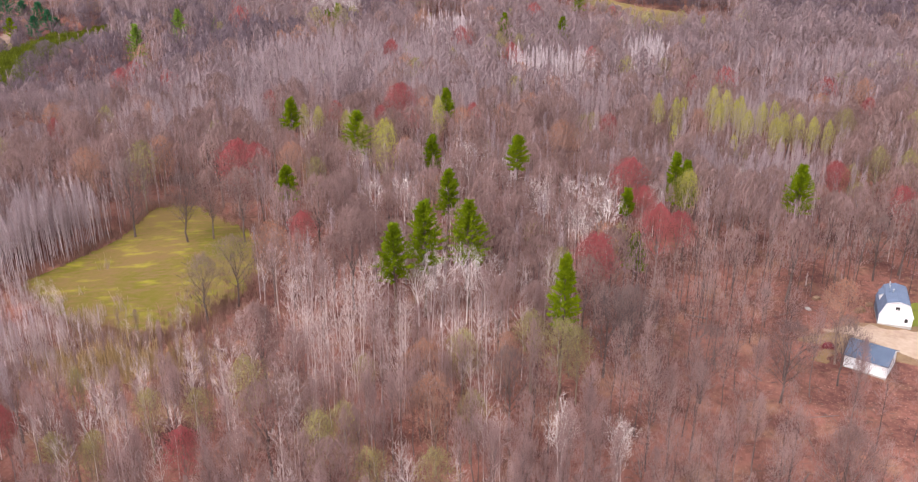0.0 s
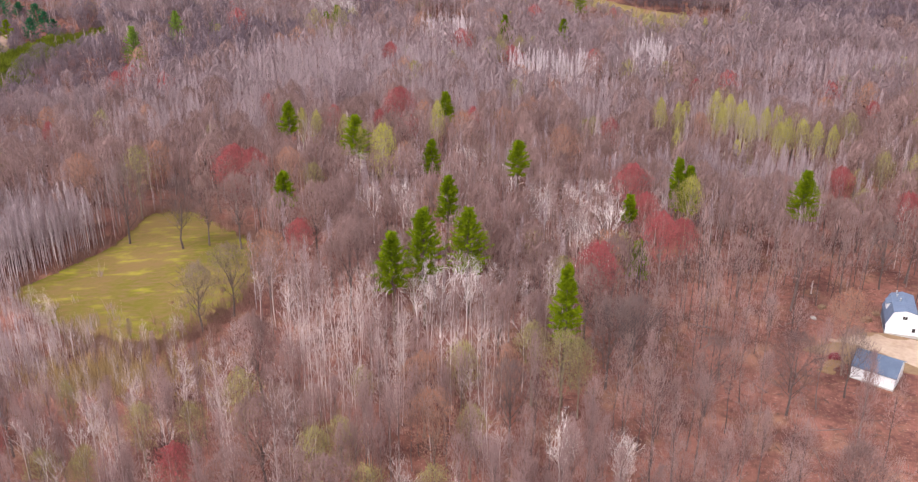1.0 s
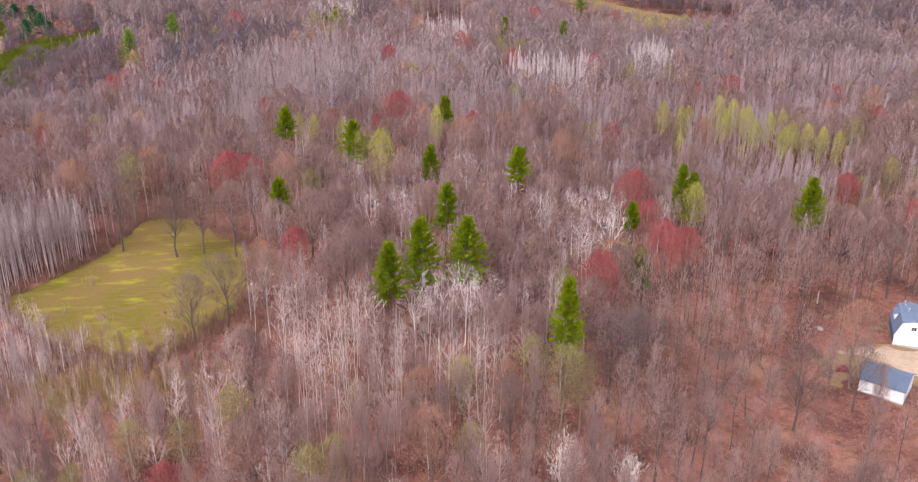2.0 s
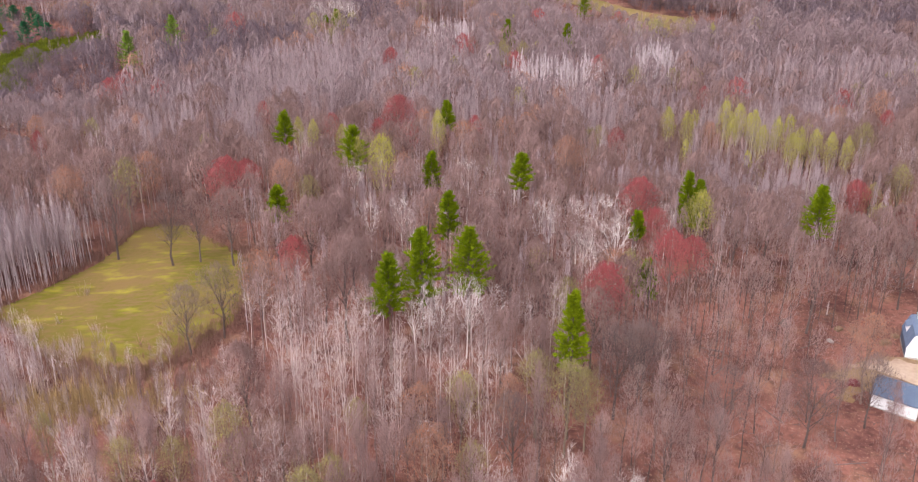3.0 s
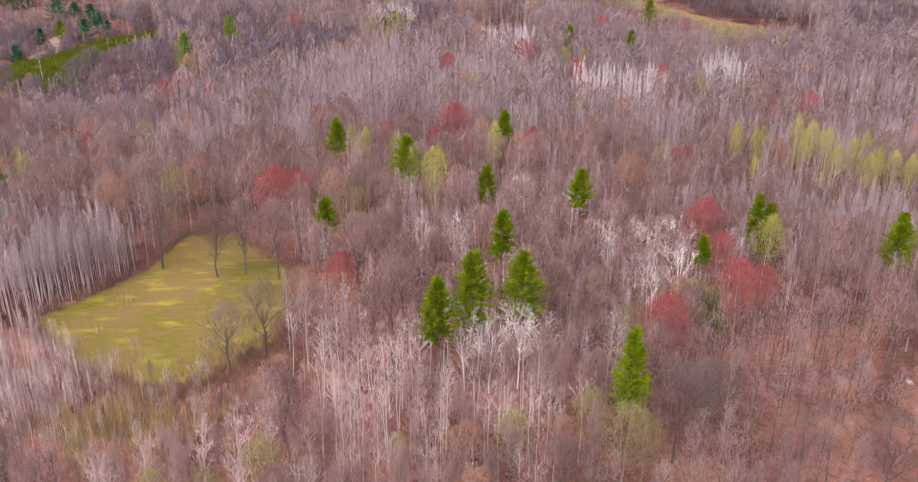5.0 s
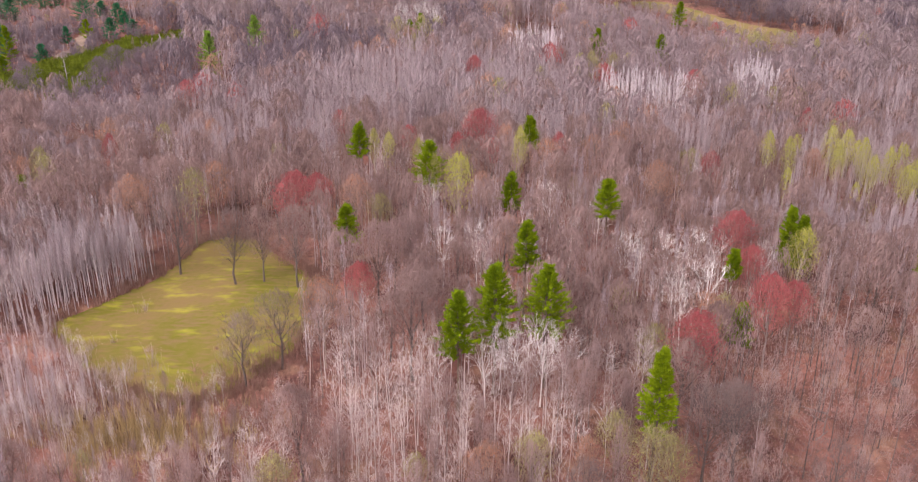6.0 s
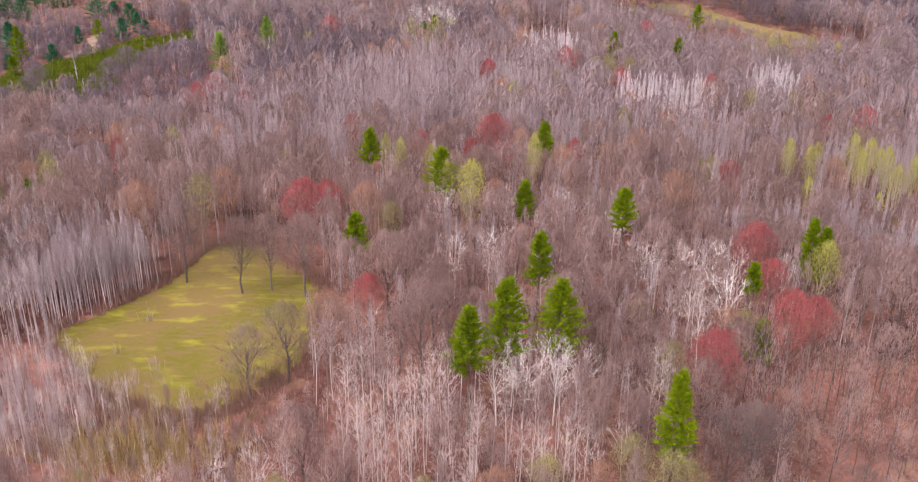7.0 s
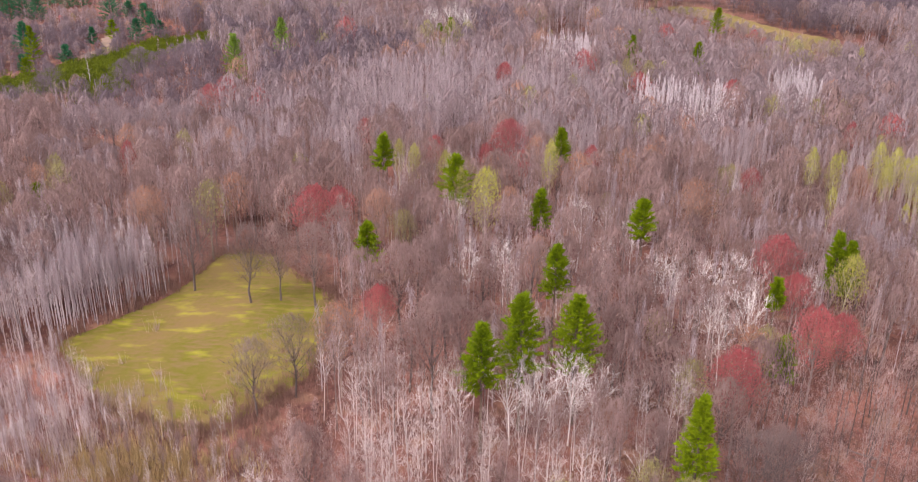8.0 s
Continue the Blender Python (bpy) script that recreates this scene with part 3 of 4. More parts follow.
MIDDLE_PATCHES = [
    (-41, 377, 44, 51, "lilac", 0.85), (-82, 317, 26, 36, "lilac", 0.75), (-1, 338, 24, 29, "lilac", 0.6), (94, 306, 28, 17, "lilac", 0.85),
    (47, 319, 21, 16, "lilac", 0.85), (136, 373, 38, 20, "lilac", 0.6), (73, 253, 34, 14, "lilac", 0.8), (-94, 211, 13, 16, "lilac", 0.95),
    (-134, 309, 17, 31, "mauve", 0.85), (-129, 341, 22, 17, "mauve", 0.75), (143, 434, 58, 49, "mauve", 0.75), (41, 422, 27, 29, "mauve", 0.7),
]
NEAR_PATCHES = [
    (80, 291, 31, 17, "yellow", 0.25), (-39, 286, 10, 14, "pale", 0.6), (3, 256, 6, 13, "white", 0.35), (27, 221, 17, 13, "white", 0.4),
    (-9, 217, 10, 13, "white", 0.25), (1, 184, 7, 4, "white", 0.5), (-23, 197, 9, 11, "round", 0.75), (-33, 221, 8, 12, "round", 0.75),
    (27, 182, 6, 8, "round", 0.7), (-14, 163, 26, 19, "pale", 0.75), (-104, 176, 24, 24, "lilac", 0.55), (-100, 172, 26, 26, "pale", 0.8), (-62, 148, 22, 16, "pale", 0.25), (-70, 228, 17, 18, "round", 0.6), (-75, 148, 9, 11, "lilac", 0.5),
    (72, 208, 11, 14, "pale", 0.3),
]
DOMED = ("round", "mauve", "dusky", "red", "orange", "olive", "lime", "white")
rng = random.Random(7)


def kind_at(x, y):
    kind = kind_by_patch(x, y)
    if kind in DOMED and y < 200 and share_at(x, y)[1] < 0.5:
        return "pale"
    return "stem" if ((x > 38 and y < 212) or (x > 8 and y < 150) or (x > 20 and y < 165)) and kind in ("pale", "white", "silver", "lilac", "olive") else kind


def kind_by_patch(x, y):
    for cx, cy, rx, ry, kind, share in FAR_PATCHES + NEAR_PATCHES + MIDDLE_PATCHES:
        d = ((x - cx) / rx) ** 2 + ((y - cy) / ry) ** 2
        if d < 1.25 and rng.random() < share * (1 if d < 0.7 else 0.6):
            return kind
    if x > 24 and y < 215 and rng.random() < (0.75 if x > 36 else 0.45):
        return "stem"
    r = rng.random()
    n = noise.noise((x / 38, y / 38, 3.3))
    if r < (0.0 if y < 330 else 0.008 + 0.012 * max(0, n)):
        return "red"
    if r < (0.016 if y < 185 else 0.03):
        return "orange"
    if r < 0.07:
        return "olive"
    if r < (0.16 + 0.35 * n if y < 182 and x > -60 else 0.50 + 0.5 * n):
        return "round"
    if r < 0.58 + 0.4 * n:
        return "pale"
    return "slender" if rng.random() < 0.72 or y < 180 else "lilac"


# growth kept open or low so the camera sees past: middle x, y, half widths, share, height
THIN = [
    (-101, 176, 22, 23, 0.9, 0.48),
    (-66, 166, 34, 22, 0.5, 0.42), (-205, 430, 52, 62, 0.85, 0.4), (-178, 362, 70, 42, 1.0, 0.58), (88, 494, 46, 42, 1.0, 0.36), (60, 538, 40, 38, 1.0, 0.33), (-262, 500, 55, 42, 1.0, 0.36), (-7, 478, 13, 28, 0.7, 0.45),
]


def share_at(x, y):
    """How thickly the wood stands at a place, 0 to 1; and how tall."""
    for cx, cy, rx, ry, share, tall in THIN:
        if ((x - cx) / rx) ** 2 + ((y - cy) / ry) ** 2 < 1:
            return share, tall
    if x > 40 and y < 195:
        return 0.3 if x < 58 and y > 170 else 0.14, 1.0
    if x > 38 and y < 215:
        return 0.42, 1.0
    if x > 22 and y < 165:
        return 0.28, 1.0
    return 1.0, 1.0


CLEAR = [[(85 + 19 * math.cos(k * 0.4), 177 + 13 * math.sin(k * 0.4)) for k in range(16)], MEADOW, FIELD, SANDPIT,
         [(68, 160), (72, 152), (82, 145), (95, 152), (92, 168), (76, 172)], [(-52, 166), (-43, 184), (-41, 208), (-45, 224), (-54, 236), (-58, 215)]]
APART = {"dusky": 6.4, "mauve": 6.6, "silver": 1.5, "stem": 3.2, "gnarl": 5.6, "slender": 2.3, "lilac": 1.45, "pale": 2.4, "white": 5.0, "round": 6.6, "red": 6.0, "orange": 6.0, "yellow": 3.4, "lime": 6.0, "olive": 5.0}
# single trees that stand out: x, y, size
STANDOUT = {
    "dusky": [(-172.6, 398.1, 1.0), (-169.5, 408.8, 1.2), (-161.8, 411.5, 1.1), (-164.3, 387.6, 0.9), (-157.4, 391.2, 1.0), (-158.0, 426.6, 1.1), (-154.7, 436.3, 1.0), (-145.0, 424.6, 0.9), (-193.9, 383.0, 1.1), (-191.9, 373.6, 0.9),
              (-140.0, 453.0, 1.1), (-128.9, 437.9, 0.9), (-154.7, 404.5, 0.9)],
    "red": [(43.5, 199.3, 1.2), (49.3, 205.9, 0.98), (43.4, 221.3, 0.98), (41.4, 232.3, 1.19), (98.8, 245.7, 0.99), (51.5, 382.0, 1.02), (-34.7, 202.2, 0.87), (-57.1, 240.6, 1.3), (-54.4, 256.2, 0.99), (-18.7, 305.3, 1.29), (-14.6, 297.6, 0.81), (-39.7, 306.5, 0.74), (-62.1, 321.4, 0.77), (-42.6, 126.7, 0.85), (-72.6, 132.8, 0.58), (81.2, 339.9, 0.55), (-117.9, 359.1, 0.96), (-120.6, 349.0, 0.94), (27.7, 180.1, 1.22), (-121.9, 289.3, 0.55), (-26.9, 392.9, 1.04), (45.1, 291.4, 0.8), (4.8, 304.3, 0.69), (110.1, 229.6, 0.94), (132.4, 314.0, 0.66), (-24.6, 302.5, 0.69)],
    "orange": [(-3.8, 132, 1.14), (27.9, 259.0, 1.27), (74.3, 170.4, 1.12), (-93.8, 238.6, 1.29), (-43.9, 250.1, 1.08), (74.1, 299.1, 0.82), (-61.6, 422.6, 0.99), (-75.0, 420.6, 0.86), (-6.4, 232.8, 0.8), (8.2, 150.3, 0.76)],
    "lime": [(-20.1, 254.2, 1.25), (55.4, 228.7, 0.97)],
    "yellow": [(60.2, 293.5, 1.13), (65.4, 290.1, 1.12), (77.7, 298.0, 1.15), (81.5, 295.2, 1.14), (84.1, 289.8, 1.12), (89.3, 284.4, 1.1), (92.9, 275.6, 1.07), (96.5, 273.9, 1.07), (99.9, 271.2, 1.06), (103.2, 268.7, 1.05), (83.4, 277.9, 1.08), (89.5, 272.4, 1.06), (77.4, 288.3, 1.04), (-6.6, 279.5, 1.24), (-41.5, 284.9, 1.03), (-33.3, 281.3, 1.01), (-46.9, 292.2, 0.97), (-27.6, 266.1, 1.04), (107.1, 440.8, 0.82)],
    "olive": [(17.3, 149.0, 1.15), (20.8, 150.5, 1.0), (-65.3, 145.2, 0.65), (-42.4, 137.2, 0.9), (-51.1, 137.7, 0.85), (16.7, 400.5, 1.11), (24.3, 408.9, 0.99), (-36.8, 242.4, 0.97), (-56.6, 125.0, 0.66), (111.1, 250.6, 1.14), (112.9, 282.6, 1.21)],
    "white": [(-8.0, 177.0, 1.05), (1.5, 177.8, 1.05), (-3.6, 176.5, 1.0), (5.2, 180.0, 0.95), (16, 132, 0.85), (25, 129, 0.75), (17.3, 227.9, 0.93), (20.2, 222.2, 0.77), (27.1, 225.5, 0.99), (33.8, 209.1, 1.12), (33.0, 231.0, 0.98), (13.6, 248.6, 0.85), (48.3, 228.9, 0.58), (2.6, 263.7, 0.73), (6.8, 235.8, 0.74), (-13.4, 227.6, 0.96), (-20.3, 223.9, 0.84), (-67.5, 488.7, 1.13), (-58.2, 482.1, 1.25), (-51.8, 486.5, 1.06), (16.1, 130.2, 0.55), (25.5, 128.2, 0.59), (-65.4, 133.2, 0.59), (-28.1, 261.7, 0.89), (-59.5, 133.8, 0.55), (-2.0, 223.5, 0.7), (27.9, 202.3, 0.78), (27.1, 212.6, 0.74), (-5.8, 182.5, 0.65)],
    "round": [(-21.7, 184.5, 1.34), (-31.3, 208.6, 1.25), (-17.8, 193.4, 1.07), (-60.0, 223.6, 1.08), (-51.8, 221.3, 1.13), (24.7, 175.7, 1.04), (-109.9, 234.7, 1.32), (-16.8, 215.4, 0.92), (32.3, 168.0, 0.91)],
    "gnarl": [(-80.8, 228.4, 1.25), (-65.9, 221.9, 1.1), (-51.8, 181.5, 0.95), (-46.5, 187, 1.0), (59.2, 155.7, 1.05), (72.3, 162.8, 0.85), (32.2, 162, 1.15), (26.9, 160, 1.15), (43.9, 154.2, 1.0), (8.6, 142.8, 1.0), (95.9, 207.8, 1.0)],
}
grown = {}
JUNIPERS = [(-212, 389, 5.6, 7.8, 148), (-190, 410, 5.1, 11.6, 202), (-198, 410, 6.4, 10.0, 202), (-177, 389, 3.1, 7.4, 121), (-192, 430, 5.7, 8.2, 162), (-190, 445, 4.8, 7.5, 135), (-187, 461, 4.0, 7.3, 108), (-179, 471, 3.6, 6.4, 81), (-173, 481, 3.4, 5.2, 54), (-163, 498, 1.7, 4.2, 16), (-200, 403, 3.9, 6.6, 121), (-202, 384, 4.0, 4.8, 81)]


def in_junipers(x, y):
    return any(((x - cx) / (1.5 * rx)) ** 2 + ((y - cy) / (1.5 * ry)) ** 2 < 1 for cx, cy, rx, ry, n in JUNIPERS)


def room(kind, x, y, scale):
    """Whether a tree finds room among those already standing."""
    cx, cy = int(x // 8), int(y // 8)
    own = APART[kind] * scale
    for i in (-1, 0, 1):
        for j in (-1, 0, 1):
            for ox, oy, other in grown.get((cx + i, cy + j), ()):
                d = 0.5 * (own + other)
                if (ox - x) ** 2 + (oy - y) ** 2 < d * d:
                    return False
    return True


def stand(kind, x, y, scale=0.8):
    grown.setdefault((int(x // 8), int(y // 8)), []).append((x, y, APART[kind] * scale))


for kind, spots in STANDOUT.items():
    for x, y, size in spots:
        stand(kind, x, y, size)
        for step in () if kind == "white" else (4.5, 8.5):
            stand(kind, x * (1 - step / math.hypot(x, y)), y * (1 - step / math.hypot(x, y)), 0.8)
for x, y in ((-134, 414), (-125, 448), (-180, 431), (-178, 441), (20, 443), (45, 436), (61, 513), (-56, 466), (-222, 422), (-28.4, 267), (82.7, 226.7), (14.8, 239.6)):
    stand("round", x, y, 1.1)
# spruces at the far wood edge: x, y, height, crown radius, crown begins
DARK_PINES = [(-235, 439, 15, 3.5, 0.05), (-225, 418, 6, 2.0, 0.05), (-210, 426, 8.5, 2.4, 0.05), (-219, 468, 7.5, 1.9, 0.05), (-230, 511, 13, 4.9, 0.08), (-201, 475, 10.5, 3.0, 0.05), (-201, 492, 10, 3.1, 0.05), (-213, 512, 9.5, 3.1, 0.05),
              (-196, 489, 7, 2.2, 0.05), (-226, 523, 8, 2.6, 0.05), (-281, 509, 13, 4.2, 0.05), (-276, 512, 13, 4.2, 0.05), (-266, 508, 12, 3.6, 0.05), (-289, 516, 14, 4.5, 0.05), (-290, 507, 14, 4.5, 0.05), (-268, 542, 10, 3.2, 0.05), (-262, 546, 9, 3, 0.05), (-277, 541, 10, 3.4, 0.05), (-301, 512, 14, 4.5, 0.05)]
for x, y, tall, wide, start in DARK_PINES:
    for near_by in (1.0, 0.987, 0.974):
        stand("round", x * near_by, y * near_by, 1.5)
for x, y in ((-134, 414), (-125, 448)):
    for near_by in (0.99, 0.978, 0.965):
        stand("round", x * near_by, y * near_by, 1.2)
# pines: x, y, height, crown radius, crown begins
PINES = [
    (-6.9, 181, 25.5, 3.6, 0.45), (2.0, 183.6, 24.5, 3.7, 0.45), (-12.5, 174.3, 24.0, 2.8, 0.5), (18.2, 153.6, 28.0, 2.1, 0.5), (14.8, 239.6, 22.5, 2.5, 0.6),
    (54.2, 235, 20.8, 2.0, 0.35), (57, 235.5, 18.8, 1.9, 0.35), (-48.9, 281.3, 23.2, 2.4, 0.6), (-28.4, 267.1, 22.6, 3.7, 0.5), (-7.1, 252.7, 18.6, 2.1, 0.5),
    (-2.3, 208.6, 22.6, 2.5, 0.54), (82.7, 226.7, 21.2, 3.2, 0.4), (-41.9, 228, 17.4, 2.5, 0.5), (-4, 301, 20.5, 2.0, 0.5), (39, 215, 18, 1.2, 0.65),
]
for x, y, tall, wide, start in PINES:
    for step in (0, 5):
        stand("round", x * (1 - step / math.hypot(x, y)), y * (1 - step / math.hypot(x, y)), 0.8)
planted = []
for y0, y1, cell, detail in ((92, 176, 2.4, 2), (176, 330, 1.8, 1), (330, 612, 1.7, 0)):
    spots, y = [], y0
    while y < y1:
        x = -0.60 * y - 10
        while x < 0.47 * y + 14:
            spots.append((x + rng.uniform(-0.5, 0.5) * cell, y + rng.uniform(-0.5, 0.5) * cell))
            x += cell
        y += cell
    rng.shuffle(spots)
    chosen = [(px, py, kind_at(px, py)) for px, py in spots]
    for px, py, kind in sorted(chosen, key=lambda c: c[2] not in DOMED):
        thick, tall = share_at(px, py)
        if kind in DOMED:
            thick *= 0.33
        # past 320 m most trees turn mauve, whose colour carries the haze
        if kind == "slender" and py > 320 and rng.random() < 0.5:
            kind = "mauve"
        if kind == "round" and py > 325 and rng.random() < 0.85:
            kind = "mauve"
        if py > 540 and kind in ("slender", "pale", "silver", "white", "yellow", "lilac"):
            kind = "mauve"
        even = 0.07 if kind in STAND else 0.14
        size = min(max(tall * rng.gauss(1.0, even), 0.25), 1.35)
        scale = (0.35 + 0.65 * tall) * (size / tall if kind in DOMED else 1.0) * (1.12 if kind == "slender" and detail == 1 else 1.0)
        if rng.random() < thick and (px + 4) ** 2 + (py - 126) ** 2 > 30 and room(kind, px, py, scale) and not any(inside(c, px, py) for c in CLEAR) and not in_junipers(px, py) and not (py < 480 and in_junipers(px * 1.025, py * 1.025)):
            stand(kind, px, py, scale)
            fine = 2 if kind in ("pale", "white") and py < 212 else detail
            planted.append((kind, fine, rng.randrange(VARIANTS[fine]), px, py, rng.uniform(0, 6.28), size))

# a close stand of thin stems beside the meadow
for _ in range(900):
    px, py = rng.uniform(-142, -84), rng.uniform(204, 246)
    if ((px + 113) / 27) ** 2 + ((py - 225) / 19) ** 2 < 1 and not inside(MEADOW, px, py):
        planted.append((rng.choice(("lilac", "silver", "lilac")), 1, rng.randrange(VARIANTS[1]), px, py, rng.uniform(0, 6.28), rng.uniform(0.6, 0.92)))

# low pale thicket on the slope below the meadow
for _ in range(220):
    px, py = rng.gauss(-91, 10), rng.gauss(173, 9)
    if not inside(MEADOW, px, py) and px < -70:
        planted.append((rng.choice(("pale", "lilac", "silver")), 1, rng.randrange(VARIANTS[1]), px, py, rng.uniform(0, 6.28), rng.uniform(0.3, 0.5)))

# low rounded bushes round the far clearing and behind the far field
for kind, cx, cy, rx, ry, n in (("dusky", -218, 448, 34, 44, 160), ("dusky", -252, 490, 40, 26, 90), ("mauve", 75, 515, 36, 30, 40), ("dusky", -192, 497, 40, 34, 110), ("dusky", -238, 455, 26, 30, 60), ("dusky", 122, 562, 30, 32, 110)):
    for _ in range(n):
        px, py = cx + rng.uniform(-1, 1) * rx, cy + rng.uniform(-1, 1) * ry
        if not inside(SANDPIT, px, py) and not inside(FIELD, px, py) and not in_junipers(px, py):
            planted.append((kind, 0, rng.randrange(VARIANTS[0]), px, py, rng.uniform(0, 6.28), rng.uniform(0.22, 0.42)))

# understorey of young trees and low crowns between the tall ones
low = []
for _ in range(1500):
    py = 95 + 205 * math.sqrt(rng.random())
    px = rng.uniform(-0.60 * py - 8, 0.47 * py + 12)
    thick, tall = share_at(px, py)
    if tall > 0.5 and rng.random() < thick ** 2 * 0.85 and not any(inside(c, px, py) for c in CLEAR):
        kind = rng.choice(("slender", "lilac", "stem", "slender"))
        fine = 1 if py < 200 else 0
        low.append((kind, fine, rng.randrange(VARIANTS[fine]), px, py, rng.uniform(0, 6.28), rng.uniform(0.22, 0.55) * max(tall, 0.7)))
for _ in range(1900):
    py = 300 + 300 * math.sqrt(rng.random())
    px = rng.uniform(-0.56 * py, 0.47 * py + 12)
    if not any(inside(c, px, py) for c in CLEAR) and not in_junipers(px, py) and not in_junipers(px * 1.02, py * 1.02):
        low.append((rng.choice(("slender", "lilac", "slender")), 0, rng.randrange(VARIANTS[0]), px, py, rng.uniform(0, 6.28), rng.uniform(0.3, 0.5)))
joined("understorey", "young leafless trees and low twigs under the canopy", low)

planted = [p for p in planted if not (p[0] == "red" and p[3] > 38 and p[4] < 212)]
near = {}
rest = {"wood": [], "far_wood": []}
for item in sorted(planted, key=lambda i: i[4]):
    kind, detail, variant, x, y, turn, size = item
    if detail == 2 and near.get(kind, 0) < 300:
        near[kind] = near.get(kind, 0) + 1
        thing_tree(kind, variant, Matrix.LocRotScale((x, y, height(x, y) - 0.1), Euler((0, 0, turn)), (size, size, size)))
    else:
        rest["wood" if y < 330 else "far_wood"].append(item)
joined("wood", "dense leafless spring wood, grey-brown with pale stems", rest["wood"])
joined("far_wood", "distant leafless wood, tinted mauve-grey for haze, with rounded crowns", rest["far_wood"])

for kind, spots in STANDOUT.items():
    for k, (x, y, size) in enumerate(spots):
        thing_tree(kind, k % VARIANTS[2], Matrix.LocRotScale((x, y, height(x, y) - 0.1), Euler((0, 0, k * 1.7)), (size, size, 0.72 * size if kind == "dusky" else max(size, 0.9) * (1.12 if kind in ("yellow", "lime") else 1.0))))

MORE_PINES = [
    (40, 206, 10, 2.2, 0.1), (20, 443, 18, 3.2, 0.3), (45, 436, 18, 2.8, 0.3), (61, 513, 17, 3, 0.3), (38, 590, 14, 2.5, 0.3), (-56, 466, 18, 2.6, 0.3), (-61, 467, 15, 2.4, 0.3),
    (-222, 422, 17, 3.4, 0.2), (-214, 402, 9, 3, 0.1), (-212, 474, 10, 2.6, 0.1), (-134, 262, 12, 2.6, 0.2),
]
LIGHT_PINES = [(-134, 414, 19.5, 4.2, 0.1), (-125, 448, 19, 4.0, 0.15), (-116, 480, 9, 3.4, 0.1)]
for spots, surface, words in ((PINES + MORE_PINES, NEEDLES, "bright green white pine with feathery boughs"), (DARK_PINES, DARK_NEEDLES, "dark blue-green spruce at the far wood edge"),
                              (LIGHT_PINES, LIGHT_NEEDLES, "light green larch among grey crowns")):
    for x, y, tall, wide, start in spots:
        wide *= 1.2 if surface == DARK_NEEDLES else 1.0
        trunk, green = conifer(tall, wide, start, int(x * 7 + y), 1.6 if y < 320 else 1.3)
        top = new("pine_tree")
        top.location = (x, y, height(x, y) - 0.1)
        tagged(top, words, "pine tree", group="pines of the wood")
        link_arrays("trunk", *trunk.arrays(), [BARK["pine"]], parent=top)
        link_arrays("needles", *green.arrays(), [surface], parent=top)


# ---- buildings ----
def part(name, bm, surface, parent, label=""):
    me = bpy.data.meshes.new(name)
    bm.to_mesh(me)
    bm.free()
    me.materials.append(surface)
    ob = new(name, me)
    ob.parent = parent
    return tagged(ob, label)


def box(bm, x0, x1, y0, y1, z0, z1, bevel=0.0):
    made = bmesh.ops.create_cube(bm, size=1.0, matrix=Matrix.LocRotScale(((x0 + x1) / 2, (y0 + y1) / 2, (z0 + z1) / 2), None, (x1 - x0, y1 - y0, z1 - z0)))
    if bevel:
        bmesh.ops.bevel(bm, geom=list({e for v in made["verts"] for e in v.link_edges}), offset=bevel, segments=1, affect="EDGES")
    return bm


def prism(bm, outline, y0, y1):
    """A solid between two upright copies of an outline of x and z."""
    front, back = [bm.verts.new((x, y0, z)) for x, z in outline], [bm.verts.new((x, y1, z)) for x, z in outline]
    bm.faces.new(front)
    bm.faces.new(back[::-1])
    n = len(outline)
    for k in range(n):
        bm.faces.new((front[(k + 1) % n], front[k], back[k], back[(k + 1) % n]))
    bmesh.ops.recalc_face_normals(bm, faces=bm.faces)
    return bm


def slab(bm, p, q, y0, y1, thick):
    """A sloping roof slab between two points of x and z."""
    (x0, z0), (x1, z1) = p, q
    long = math.hypot(x1 - x0, z1 - z0)
    nx, nz = -(z1 - z0) / long * thick, (x1 - x0) / long * thick
    if nz < 0:
        nx, nz = -nx, -nz
    return prism(bm, [(x0, z0), (x1, z1), (x1 + nx, z1 + nz), (x0 + nx, z0 + nz)], y0, y1)


def window(parent, x, z, wide, tall, panes, y=0.0):
    """A window in a wall whose outer face is at y; it looks towards -y."""
    top = part("window", box(bmesh.new(), x - wide / 2 - 0.09, x + wide / 2 + 0.09, y - 0.06, y + 0.01, z - 0.09, z + tall + 0.09, 0.01), WHITE_PAINT, parent)
    each = wide / panes
    for k in range(panes):
        part("pane", box(bmesh.new(), x - wide / 2 + each * k + 0.03, x - wide / 2 + each * (k + 1) - 0.03, y - 0.068, y - 0.055, z + 0.03, z + tall - 0.03), GLASS_DARK, top)
    part("sill", box(bmesh.new(), x - wide / 2 - 0.13, x + wide / 2 + 0.13, y - 0.14, y - 0.055, z - 0.13, z - 0.07), WHITE_PAINT, top)
    return top


def boards(parent, x0, x1, z0, z1, y, shape=None):
    """Upright siding battens on a wall at y."""
    n = int((x1 - x0) / 0.6)
    for k in range(n + 1):
        x = x0 + (x1 - x0) * k / n
        top = shape(x) if shape else z1
        part("batten", box(bmesh.new(), x - 0.025, x + 0.025, y - 0.02, y + 0.01, z0, top - 0.08), WHITE_PAINT, parent)


